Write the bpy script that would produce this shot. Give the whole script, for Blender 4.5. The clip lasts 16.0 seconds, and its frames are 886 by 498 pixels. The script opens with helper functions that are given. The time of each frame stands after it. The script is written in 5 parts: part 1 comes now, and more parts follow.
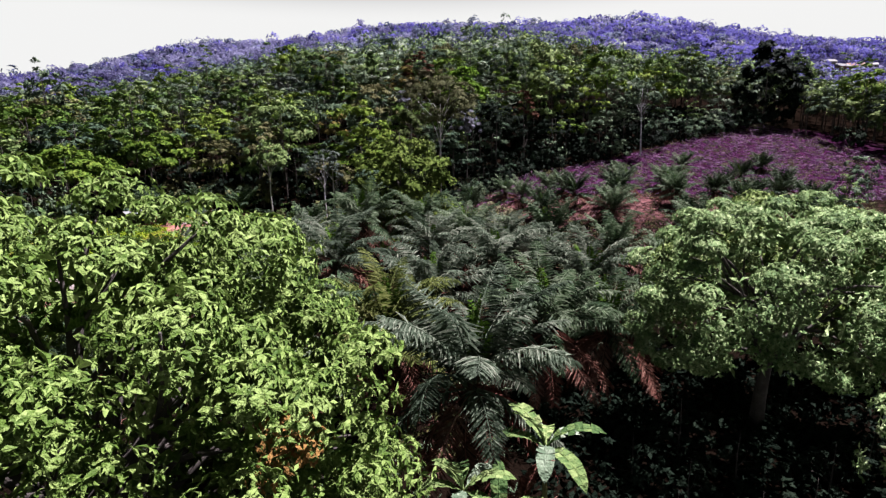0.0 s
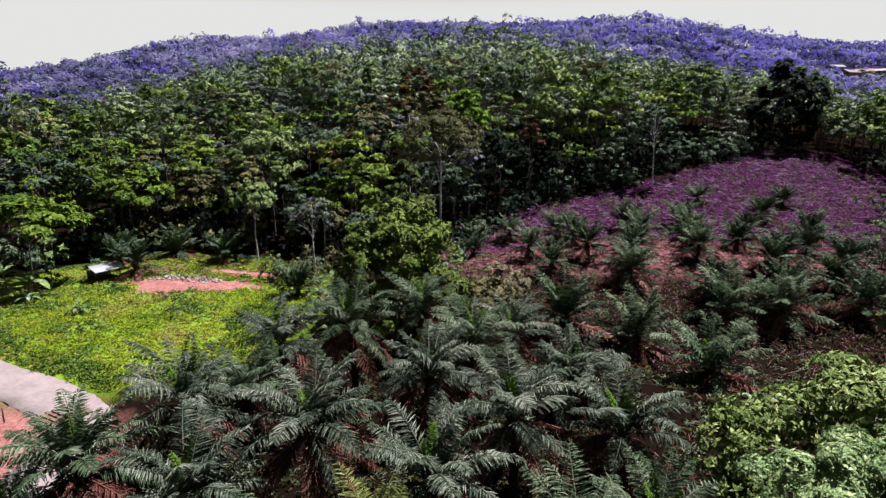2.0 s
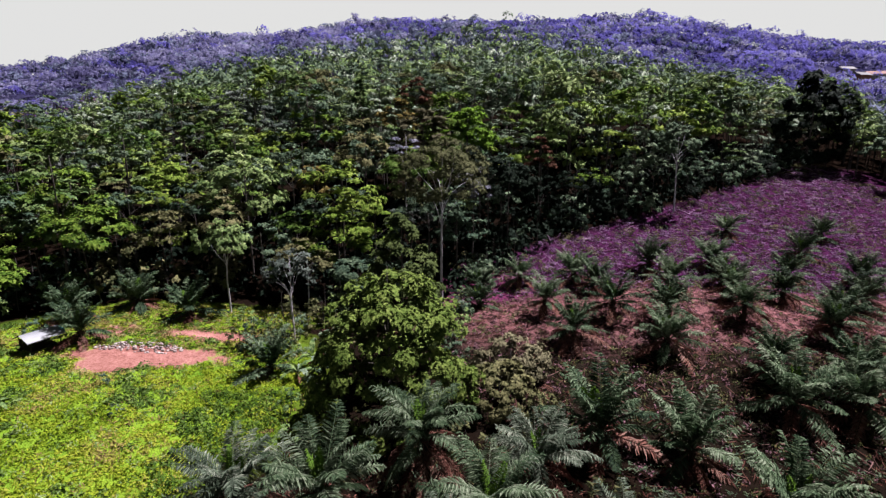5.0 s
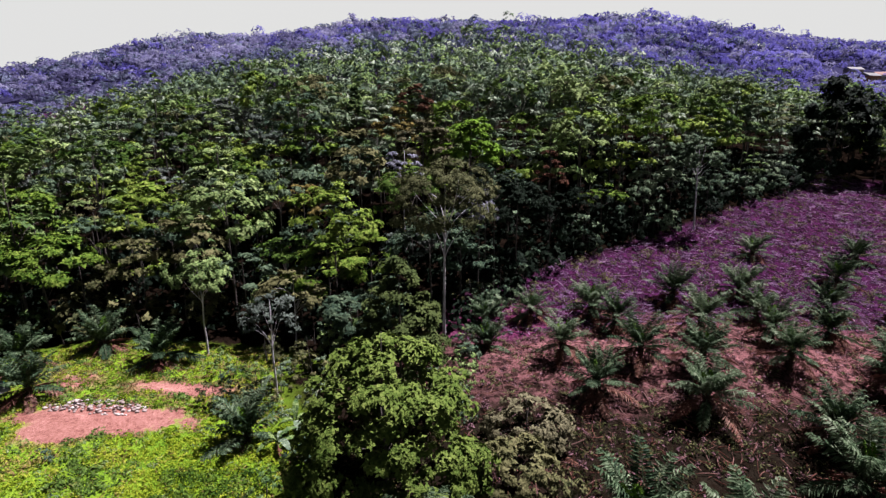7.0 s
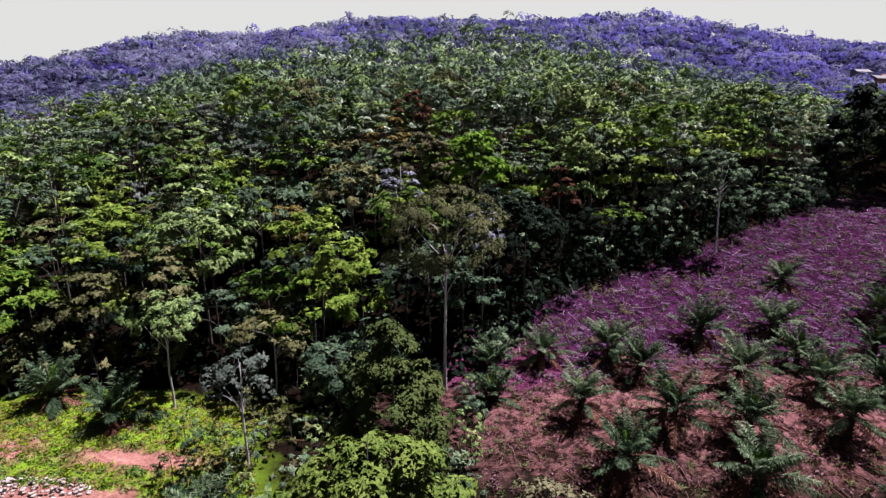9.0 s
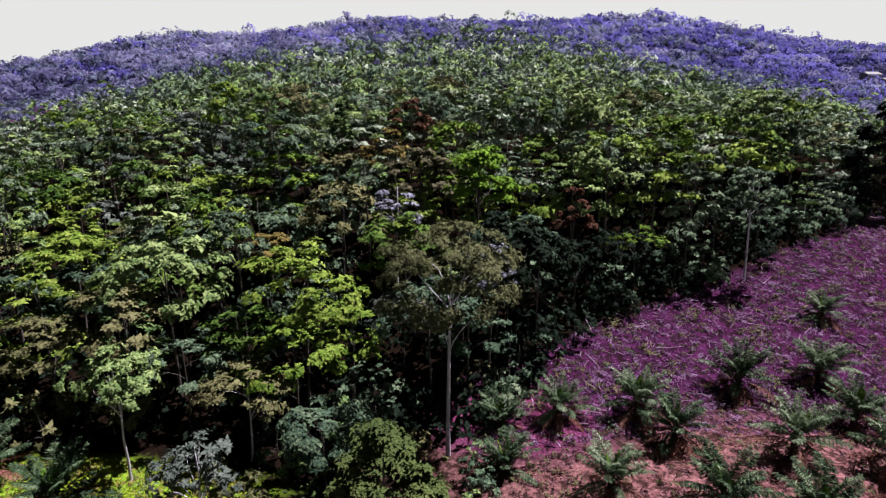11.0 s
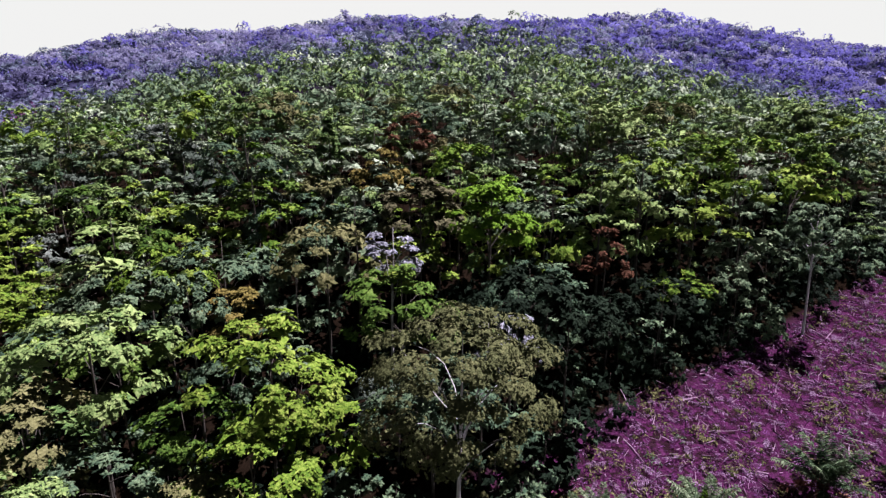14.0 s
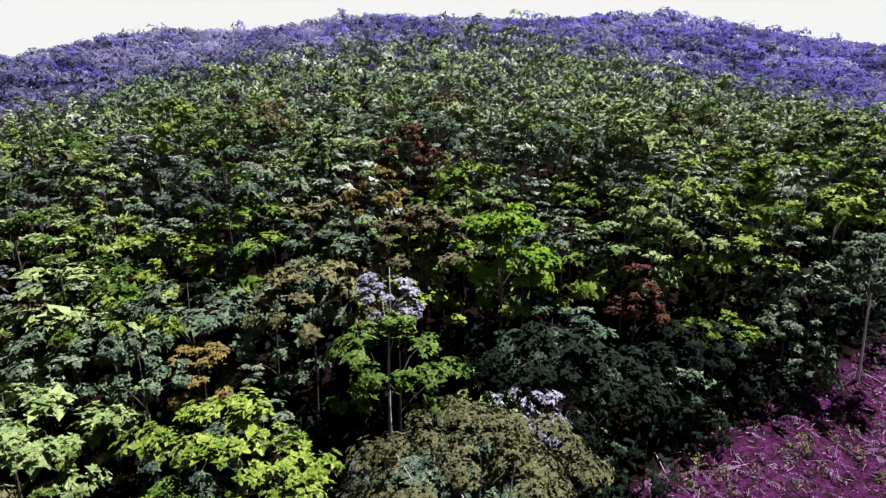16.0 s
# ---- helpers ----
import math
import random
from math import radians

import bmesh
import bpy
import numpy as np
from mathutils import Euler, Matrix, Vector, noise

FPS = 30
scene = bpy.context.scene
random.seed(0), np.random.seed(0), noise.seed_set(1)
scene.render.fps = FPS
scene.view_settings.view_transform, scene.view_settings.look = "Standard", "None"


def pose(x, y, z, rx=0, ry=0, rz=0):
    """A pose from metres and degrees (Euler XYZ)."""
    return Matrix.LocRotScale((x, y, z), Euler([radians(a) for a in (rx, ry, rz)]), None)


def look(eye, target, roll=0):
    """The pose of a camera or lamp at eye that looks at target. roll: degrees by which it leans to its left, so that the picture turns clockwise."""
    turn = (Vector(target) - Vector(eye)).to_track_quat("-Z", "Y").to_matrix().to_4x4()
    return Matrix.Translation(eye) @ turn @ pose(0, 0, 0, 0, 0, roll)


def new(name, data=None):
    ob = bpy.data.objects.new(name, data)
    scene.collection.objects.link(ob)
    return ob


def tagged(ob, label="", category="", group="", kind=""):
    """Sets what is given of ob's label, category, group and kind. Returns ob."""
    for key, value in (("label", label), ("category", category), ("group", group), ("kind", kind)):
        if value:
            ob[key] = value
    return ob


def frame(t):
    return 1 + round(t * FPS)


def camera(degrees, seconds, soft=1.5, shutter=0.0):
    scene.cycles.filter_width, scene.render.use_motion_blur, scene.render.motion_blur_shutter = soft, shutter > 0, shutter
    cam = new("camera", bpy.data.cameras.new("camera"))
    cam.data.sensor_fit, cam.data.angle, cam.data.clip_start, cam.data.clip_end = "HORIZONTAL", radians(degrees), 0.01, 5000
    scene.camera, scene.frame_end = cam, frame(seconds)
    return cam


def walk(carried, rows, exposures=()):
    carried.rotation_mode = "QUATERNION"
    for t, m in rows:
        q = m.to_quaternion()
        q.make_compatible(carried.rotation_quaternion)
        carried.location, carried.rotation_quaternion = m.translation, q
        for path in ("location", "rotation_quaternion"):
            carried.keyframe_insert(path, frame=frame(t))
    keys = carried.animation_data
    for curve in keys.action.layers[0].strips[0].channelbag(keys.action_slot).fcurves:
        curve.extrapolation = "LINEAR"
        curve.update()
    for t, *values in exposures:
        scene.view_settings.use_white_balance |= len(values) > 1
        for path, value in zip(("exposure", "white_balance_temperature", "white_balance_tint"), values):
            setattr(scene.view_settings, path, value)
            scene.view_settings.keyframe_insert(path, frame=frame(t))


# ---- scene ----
cam = camera(79.3, 16.0, soft=1.35)
METRES, EYE, TILT, LEAN, TURN = 85.0, 15.0, 0.0, 0.0, 0.0
ROWS = [
    (0.0, 0.0, 0.0, 0.0, -0.21, -11.48, 1.02),
    (0.5, -0.0008, 0.0294, 0.0247, -0.11, -11.42, 1.18),
    (1.0, -0.0006, 0.0583, 0.0479, -0.15, -11.72, 0.76),
    (1.5, -0.0011, 0.0872, 0.0714, -0.27, -11.98, 0.56),
    (2.0, -0.0022, 0.1146, 0.0936, -0.33, -12.24, 0.44),
    (2.5, -0.0037, 0.1431, 0.1137, -0.21, -12.32, 0.16),
    (3.0, -0.0043, 0.1707, 0.1258, -0.35, -12.52, 0.14),
    (3.5, -0.0057, 0.1981, 0.1345, -0.55, -12.49, 0.29),
    (4.0, -0.0064, 0.224, 0.1431, -0.58, -12.56, 0.25),
    (6.5, -0.0122, 0.3628, 0.1815, -0.61, -12.92, 0.23),
    (7.0, -0.0133, 0.3913, 0.1896, -0.74, -12.85, 0.35),
    (7.5, -0.0141, 0.4202, 0.198, -0.84, -12.89, 0.31),
    (8.0, -0.0152, 0.4495, 0.2058, -0.89, -12.92, 0.27),
    (8.5, -0.016, 0.4782, 0.2129, -0.91, -12.96, 0.15),
    (9.0, -0.0167, 0.5079, 0.2205, -0.98, -13.03, 0.14),
    (11.5, -0.0209, 0.6578, 0.2561, -1.14, -13.12, 0.01),
    (12.0, -0.0219, 0.6885, 0.2631, -1.23, -13.2, -0.01),
    (12.5, -0.0228, 0.7175, 0.2696, -1.16, -13.13, -0.14),
    (13.0, -0.0236, 0.7481, 0.2758, -1.19, -13.24, -0.22),
    (13.5, -0.0243, 0.7784, 0.2832, -1.16, -13.23, -0.26),
    (14.0, -0.0256, 0.8092, 0.29, -1.12, -13.22, -0.33),
    (14.5, -0.0273, 0.8392, 0.2968, -1.09, -13.27, -0.4),
    (15.0, -0.0287, 0.8702, 0.3037, -1.13, -13.35, -0.37),
    (15.5, -0.0299, 0.9018, 0.3104, -1.14, -13.33, -0.33),
    (16.0, -0.0309, 0.9331, 0.3171, -1.24, -13.37, -0.26),
]
walk(cam, [(t, pose(0, 0, EYE, TILT, LEAN, TURN) @ pose(METRES * x, METRES * y, METRES * z, 90 + pitch, roll, yaw)) for t, x, y, z, yaw, pitch, roll in ROWS], exposures=((0.0, 1.88), (0.5, 1.88), (1.0, 1.74), (1.8, 1.67), (4.0, 1.64), (9.0, 1.63), (11.5, 1.73), (16.0, 1.90)))

# ---- world and light ----
SUN_AZ, SUN_EL = radians(62), radians(66)          # from +y towards +x
world = bpy.data.worlds.new("world")
scene.world = world
world.use_nodes = True
wn = world.node_tree
sky = wn.nodes.new("ShaderNodeTexSky")
sky.sky_type, sky.sun_disc = "NISHITA", False
sky.sun_elevation, sky.sun_rotation = SUN_EL, SUN_AZ
sky.air_density, sky.dust_density, sky.ozone_density = 1.0, 6.0, 0.6
pale = wn.nodes.new("ShaderNodeHueSaturation")
pale.inputs["Saturation"].default_value, pale.inputs["Value"].default_value = 1.2, 0.05
wn.links.new(sky.outputs[0], pale.inputs["Color"])
# white tropical haze all round the horizon, thinning upwards into the sky
wco = wn.nodes.new("ShaderNodeTexCoord")
wsep = wn.nodes.new("ShaderNodeSeparateXYZ")
wn.links.new(wco.outputs["Generated"], wsep.inputs[0])
wmap = wn.nodes.new("ShaderNodeMapRange")
wmap.interpolation_type = "SMOOTHSTEP"
for i, v in enumerate((0.2, 0.32, 1.0, 0.0)):
    wmap.inputs[i + 1].default_value = v
wn.links.new(wsep.outputs[2], wmap.inputs[0])
whaze = wn.nodes.new("ShaderNodeMix")
whaze.data_type = "RGBA"
wn.links.new(wmap.outputs[0], whaze.inputs[0])
wn.links.new(pale.outputs[0], whaze.inputs[6])
whaze.inputs[7].default_value = (3.05, 3.05, 3.03, 1)
wn.links.new(whaze.outputs[2], wn.nodes["Background"].inputs["Color"])
wn.nodes["Background"].inputs["Strength"].default_value = 0.08

sun = new("sun", bpy.data.lights.new("sun", "SUN"))
sun.data.energy, sun.data.angle, sun.data.color = 5.0, radians(0.55), (1.0, 0.905, 0.975)
sun.matrix_world = look((0, 0, 0), (-math.sin(SUN_AZ) * math.cos(SUN_EL), -math.cos(SUN_AZ) * math.cos(SUN_EL), -math.sin(SUN_EL)))


# ---- materials ----
def base_material(name, rough=0.8, spec=0.05):
    m = bpy.data.materials.new(name)
    m.use_nodes = True
    b = m.node_tree.nodes["Principled BSDF"]
    b.inputs["Roughness"].default_value = rough
    b.inputs["Specular IOR Level"].default_value = spec
    return m, m.node_tree, b


def ramp_node(nt, cols):
    r = nt.nodes.new("ShaderNodeValToRGB")
    while len(r.color_ramp.elements) < len(cols):
        r.color_ramp.elements.new(0.5)
    for i, c in enumerate(cols):
        e = r.color_ramp.elements[i]
        e.position = i / max(1, len(cols) - 1)
        e.color = (*(min(0.85, v * 1.6) for v in c), 1)
    return r


def math_node(nt, op, a, b):
    n = nt.nodes.new("ShaderNodeMath")
    n.operation = op
    for i, v in enumerate((a, b)):
        if isinstance(v, (int, float)):
            n.inputs[i].default_value = v
        else:
            nt.links.new(v, n.inputs[i])
    return n.outputs[0]


def noise_out(nt, scale, detail=4, rough=0.6, vector=None):
    n = nt.nodes.new("ShaderNodeTexNoise")
    n.inputs["Scale"].default_value, n.inputs["Detail"].default_value, n.inputs["Roughness"].default_value = scale, detail, rough
    if vector is not None:
        nt.links.new(vector, n.inputs["Vector"])
    return n.outputs[0]


def mix_colour(nt, fac, a, b):
    n = nt.nodes.new("ShaderNodeMix")
    n.data_type = "RGBA"
    for sock, v in ((n.inputs[0], fac), (n.inputs[6], a), (n.inputs[7], b)):
        if isinstance(v, tuple):
            sock.default_value = (*v, 1)
        elif isinstance(v, (int, float)):
            sock.default_value = v
        else:
            nt.links.new(v, sock)
    return n.outputs[2]


def leaf_material(name, cols, rough=0.6, spec=0.02, through_light=0.06, spread=0.1, tone=0.46, patch_scale=0.5, patch_amount=0.8):
    """Leaves: each leaf takes its own tone, each tree shifts a little as a whole."""
    m, nt, b = base_material(name, rough, spec)
    geo = nt.nodes.new("ShaderNodeNewGeometry")
    info = nt.nodes.new("ShaderNodeObjectInfo")
    patch = noise_out(nt, patch_scale, 3.0, 0.55, geo.outputs["Position"])
    f = math_node(nt, "ADD", math_node(nt, "MULTIPLY", geo.outputs["Random Per Island"], spread), math_node(nt, "ADD", math_node(nt, "MULTIPLY", info.outputs["Random"], 0.42), 0.16))
    f = math_node(nt, "ADD", f, math_node(nt, "MULTIPLY", math_node(nt, "SUBTRACT", patch, 0.5), patch_amount))
    grain = noise_out(nt, 5.0, 3, 0.6, geo.outputs["Position"])
    f = math_node(nt, "ADD", f, math_node(nt, "MULTIPLY", math_node(nt, "SUBTRACT", grain, 0.5), 0.9))
    bn = nt.nodes.new("ShaderNodeBump")
    bn.inputs["Strength"].default_value, bn.inputs["Distance"].default_value = 0.9, 0.22
    nt.links.new(grain, bn.inputs["Height"])
    nt.links.new(bn.outputs[0], b.inputs["Normal"])
    r = ramp_node(nt, [(c[0] * tone, c[1] * tone, c[2] * tone * 1.15) for c in cols])
    nt.links.new(f, r.inputs[0])
    nt.links.new(r.outputs[0], b.inputs["Base Color"])
    t = nt.nodes.new("ShaderNodeBsdfTranslucent")
    nt.links.new(r.outputs[0], t.inputs["Color"])
    mixed = nt.nodes.new("ShaderNodeMixShader")
    mixed.inputs[0].default_value = through_light
    nt.links.new(b.outputs[0], mixed.inputs[1])
    nt.links.new(t.outputs[0], mixed.inputs[2])
    nt.links.new(mixed.outputs[0], nt.nodes["Material Output"].inputs[0])
    return m


def rough_material(name, cols, scale=3.0, rough=0.85, spec=0.04, bump=0.4, by_piece=0.0, tone=0.42):
    """Bark, soil, stone, timber: two scales of noise and a relief."""
    m, nt, b = base_material(name, rough, spec)
    geo = nt.nodes.new("ShaderNodeNewGeometry")
    fine = noise_out(nt, scale * 6, 5, 0.7, geo.outputs["Position"])
    wide = noise_out(nt, scale, 3, 0.6, geo.outputs["Position"])
    f = math_node(nt, "ADD", math_node(nt, "MULTIPLY", wide, 0.9), math_node(nt, "MULTIPLY", math_node(nt, "SUBTRACT", fine, 0.5), 0.8))
    if by_piece:
        f = math_node(nt, "ADD", f, math_node(nt, "MULTIPLY", math_node(nt, "SUBTRACT", geo.outputs["Random Per Island"], 0.5), by_piece))
    r = ramp_node(nt, [tuple(v * tone for v in c) for c in cols])
    nt.links.new(f, r.inputs[0])
    nt.links.new(r.outputs[0], b.inputs["Base Color"])
    bn = nt.nodes.new("ShaderNodeBump")
    bn.inputs["Strength"].default_value, bn.inputs["Distance"].default_value = bump, 0.05
    nt.links.new(fine, bn.inputs["Height"])
    nt.links.new(bn.outputs[0], b.inputs["Normal"])
    return m


LEAF_DEEP = leaf_material("leaf_deep_green", [(0.010, 0.022, 0.014), (0.034, 0.06, 0.034), (0.086, 0.124, 0.064), (0.18, 0.22, 0.125)], tone=0.6, spread=0.35)
LEAF_FRESH = leaf_material("leaf_fresh_green", [(0.018, 0.042, 0.014), (0.055, 0.1, 0.03), (0.125, 0.18, 0.055), (0.22, 0.275, 0.1)], tone=0.6, spread=0.4)
LEAF_CYPRESS = leaf_material("leaf_cypress", [(0.02, 0.034, 0.010), (0.06, 0.08, 0.022), (0.12, 0.14, 0.045)], tone=0.6)
LEAF_LUSH = leaf_material("leaf_lush_green", [(0.014, 0.04, 0.006), (0.05, 0.105, 0.012), (0.13, 0.205, 0.026), (0.25, 0.32, 0.06)], tone=0.44, spread=0.45)
LEAF_OLIVE = leaf_material("leaf_olive", [(0.022, 0.03, 0.012), (0.06, 0.07, 0.026), (0.115, 0.115, 0.045), (0.17, 0.165, 0.07)], tone=0.5, spread=0.4)
LEAF_SILVER = leaf_material("leaf_silver_green", [(0.03, 0.042, 0.03), (0.075, 0.096, 0.07), (0.15, 0.175, 0.138), (0.26, 0.28, 0.235)], rough=0.55, tone=0.46)
LEAF_LIME = leaf_material("leaf_lime", [(0.05, 0.11, 0.01), (0.12, 0.23, 0.02), (0.2, 0.33, 0.04)], tone=0.46)
LEAF_RUST = leaf_material("leaf_rust", [(0.03, 0.015, 0.01), (0.08, 0.035, 0.02), (0.13, 0.07, 0.035)])
LEAF_BRONZE = leaf_material("leaf_bronze", [(0.024, 0.022, 0.008), (0.07, 0.06, 0.016), (0.14, 0.115, 0.03), (0.22, 0.175, 0.05)], tone=0.42, spread=0.5)
LEAF_WHITE = leaf_material("leaf_silver_white", [(0.09, 0.095, 0.1), (0.2, 0.205, 0.225), (0.34, 0.345, 0.38), (0.46, 0.465, 0.5)], rough=0.5, tone=0.36, spread=0.5)
LEAF_YELLOW = leaf_material("leaf_yellow_green", [(0.014, 0.034, 0.008), (0.045, 0.098, 0.016), (0.105, 0.19, 0.03), (0.25, 0.35, 0.085)], spread=0.4, tone=0.34)
LEAF_PALE = leaf_material("leaf_pale_green", [(0.03, 0.052, 0.028), (0.085, 0.12, 0.068), (0.16, 0.2, 0.125), (0.26, 0.295, 0.2)], rough=0.6, tone=0.68, spread=0.35)
LEAF_GLOSS = leaf_material("leaf_glossy_pale", [(0.03, 0.06, 0.018), (0.085, 0.14, 0.045), (0.19, 0.25, 0.1), (0.36, 0.42, 0.22)], rough=0.5, spec=0.06, tone=0.9, spread=0.5, through_light=0.25)
LEAF_BROAD = leaf_material("leaf_broad_olive", [(0.012, 0.028, 0.006), (0.045, 0.08, 0.014), (0.11, 0.16, 0.035), (0.28, 0.33, 0.13)], rough=0.5, spec=0.06, tone=0.6, spread=0.5)
LEAF_MOSS = leaf_material("leaf_moss", [(0.015, 0.034, 0.006), (0.05, 0.085, 0.014), (0.11, 0.155, 0.03), (0.2, 0.24, 0.06)], tone=0.52, spread=0.3)
# near-black leaves: one truly dark tree, elsewhere shade put into the colour
LEAF_DARK_SHADED = leaf_material("leaf_dark_shaded", [(0.004, 0.008, 0.005), (0.010, 0.018, 0.010), (0.022, 0.034, 0.018)])
LEAF_BROWNISH = leaf_material("leaf_brown_olive", [(0.03, 0.03, 0.016), (0.075, 0.072, 0.036), (0.14, 0.132, 0.068), (0.22, 0.205, 0.115)], tone=0.56)
LEAF_TALL = leaf_material("leaf_tall_olive", [(0.022, 0.032, 0.012), (0.058, 0.07, 0.027), (0.115, 0.125, 0.05), (0.2, 0.2, 0.09)], tone=0.38)
LEAF_FRUIT = leaf_material("leaf_fruit_tree", [(0.008, 0.02, 0.004), (0.033, 0.07, 0.010), (0.09, 0.155, 0.025), (0.22, 0.31, 0.08)], rough=0.5, spec=0.08, spread=0.6, tone=0.48, patch_scale=0.8, through_light=0.12)
# leaves of the far woods: distance haze is put into these three blues
LEAF_HAZE_BLUE = leaf_material("leaf_haze_blue", [(0.028, 0.025, 0.1), (0.072, 0.066, 0.205), (0.13, 0.122, 0.315), (0.235, 0.226, 0.44)], rough=0.7, spec=0.02, through_light=0.45, spread=0.25, tone=0.62, patch_scale=0.02, patch_amount=1.9)
LEAF_HAZE_INDIGO = leaf_material("leaf_haze_indigo", [(0.018, 0.017, 0.038), (0.048, 0.046, 0.09), (0.1, 0.098, 0.165), (0.19, 0.19, 0.26)], rough=0.7, spec=0.02, through_light=0.45, spread=0.4, tone=0.62, patch_scale=0.02, patch_amount=1.9)
LEAF_HAZE_SLATE = leaf_material("leaf_haze_slate", [(0.014, 0.02, 0.03), (0.038, 0.05, 0.072), (0.085, 0.1, 0.135), (0.17, 0.19, 0.23)], rough=0.7, spec=0.02, through_light=0.2, spread=0.3, tone=0.6, patch_scale=0.02, patch_amount=1.6)
FROND_GREEN = leaf_material("frond_green", [(0.010, 0.022, 0.009), (0.03, 0.056, 0.024), (0.075, 0.112, 0.052), (0.18, 0.22, 0.13)], rough=0.5, spec=0.06, through_light=0.3, tone=0.66, spread=0.5)
FROND_GREY = leaf_material("frond_grey_green", [(0.012, 0.021, 0.010), (0.036, 0.054, 0.03), (0.085, 0.114, 0.068), (0.22, 0.245, 0.165)], rough=0.5, spec=0.07, through_light=0.3, tone=0.66, spread=0.5)
FROND_OLIVE = leaf_material("frond_olive", [(0.014, 0.022, 0.005), (0.045, 0.062, 0.014), (0.1, 0.125, 0.03), (0.2, 0.22, 0.07)], rough=0.5, spec=0.05, through_light=0.3, tone=0.64, spread=0.5)
FROND_YOUNG = leaf_material("frond_blue_green", [(0.004, 0.012, 0.005), (0.014, 0.034, 0.014), (0.05, 0.09, 0.036), (0.17, 0.23, 0.12)], rough=0.48, spec=0.08, through_light=0.08, tone=0.42, spread=0.5)
FROND_SPEAR = leaf_material("frond_spear", [(0.06, 0.13, 0.015), (0.11, 0.21, 0.025)], rough=0.4)
FROND_DEAD = leaf_material("frond_dead", [(0.04, 0.014, 0.010), (0.12, 0.045, 0.03), (0.22, 0.105, 0.07), (0.3, 0.19, 0.135)], rough=0.8, spec=0.05, tone=0.42, spread=0.4)
GRASS = leaf_material("grass_blade", [(0.032, 0.07, 0.006), (0.1, 0.175, 0.010), (0.2, 0.285, 0.015), (0.29, 0.34, 0.03), (0.28, 0.21, 0.075)], rough=0.7, through_light=0.15, spread=0.3, patch_amount=2.2, patch_scale=0.11, tone=0.46)
BARK_GREY = rough_material("bark_grey", [(0.03, 0.026, 0.024), (0.09, 0.08, 0.075), (0.18, 0.17, 0.165)], 1.5)
BARK_PALE = rough_material("bark_pale", [(0.16, 0.15, 0.17), (0.36, 0.34, 0.38), (0.55, 0.53, 0.58)], 1.2, tone=0.6)
BARK_PALM = rough_material("bark_palm", [(0.02, 0.014, 0.01), (0.06, 0.04, 0.028), (0.12, 0.08, 0.06)], 2.0)


# ---- mesh makers ----
def mesh_from(name, verts, tris, material, smooth=False, normals=None):
    verts, tris = np.asarray(verts, np.float32), np.asarray(tris, np.int32)
    me = bpy.data.meshes.new(name)
    me.vertices.add(len(verts))
    me.vertices.foreach_set("co", verts.ravel())
    me.loops.add(len(tris) * 3)
    me.loops.foreach_set("vertex_index", tris.ravel())
    me.polygons.add(len(tris))
    me.polygons.foreach_set("loop_start", np.arange(len(tris), dtype=np.int32) * 3)
    if smooth or normals is not None:
        me.polygons.foreach_set("use_smooth", np.ones(len(tris), bool))
    me.materials.append(material)
    me.update(calc_edges=True)
    if normals is not None:
        me.normals_split_custom_set_from_vertices(np.asarray(normals, np.float32))
    return me


def joined_soft(a, b):
    """Two sets of (vertices, triangles, normals) as one."""
    return np.concatenate([a[0], b[0]]), np.concatenate([a[1], b[1] + len(a[0])]), np.concatenate([a[2], b[2]])


def joined(pieces):
    """One vertex and one triangle array out of several."""
    vs, fs, n = [], [], 0
    for v, f in pieces:
        vs.append(np.asarray(v, float)), fs.append(np.asarray(f, int) + n)
        n += len(v)
    return np.concatenate(vs), np.concatenate(fs)


def unit(a):
    return a / np.maximum(np.linalg.norm(a, axis=-1, keepdims=True), 1e-9)


def leaves(p, d, up, length, width, fold=0.15, curl=0.15):
    """Pointed, folded leaves: base p, way d, face up."""
    d = unit(d)
    side = unit(np.cross(d, up))
    face = np.cross(side, d)
    n = len(p)
    length, width = np.broadcast_to(length, n)[:, None], np.broadcast_to(width, n)[:, None]
    a = p + d * length * 0.45 + side * width * 0.5 + face * width * fold
    b = p + d * length * 0.45 - side * width * 0.5 + face * width * fold
    tip = p + d * length - face * length * curl
    v = np.stack([p, a, b, tip], 1).reshape(-1, 3)
    t = np.array([[0, 1, 3], [0, 3, 2]])
    return v, (t[None] + (np.arange(n) * 4)[:, None, None]).reshape(-1, 3)


def tube(points, radii, sides=6):
    """A tapered limb along points."""
    pts = np.asarray(points, float)
    n = len(pts)
    tang = unit(np.gradient(pts, axis=0))
    ref = np.array([0.31, 0.95, 0.05])
    u = unit(np.cross(tang, ref))
    w = np.cross(tang, u)
    ang = np.linspace(0, 2 * np.pi, sides, endpoint=False)
    ring = pts[:, None] + (u[:, None] * np.cos(ang)[None, :, None] + w[:, None] * np.sin(ang)[None, :, None]) * np.asarray(radii, float)[:, None, None]
    v = ring.reshape(-1, 3)
    f = []
    for i in range(n - 1):
        for j in range(sides):
            a, b = i * sides + j, i * sides + (j + 1) % sides
            f += [[a, b, a + sides], [b, b + sides, a + sides]]
    e = (n - 1) * sides
    f += [[e, e + j, e + j + 1] for j in range(1, sides - 1)]
    return v, np.array(f)


def sphere_ways(rng, n, low=-0.3):
    z = rng.uniform(low, 1, n)
    a = rng.uniform(0, 2 * np.pi, n)
    r = np.sqrt(np.maximum(0, 1 - z * z))
    return np.stack([r * np.cos(a), r * np.sin(a), z], 1)


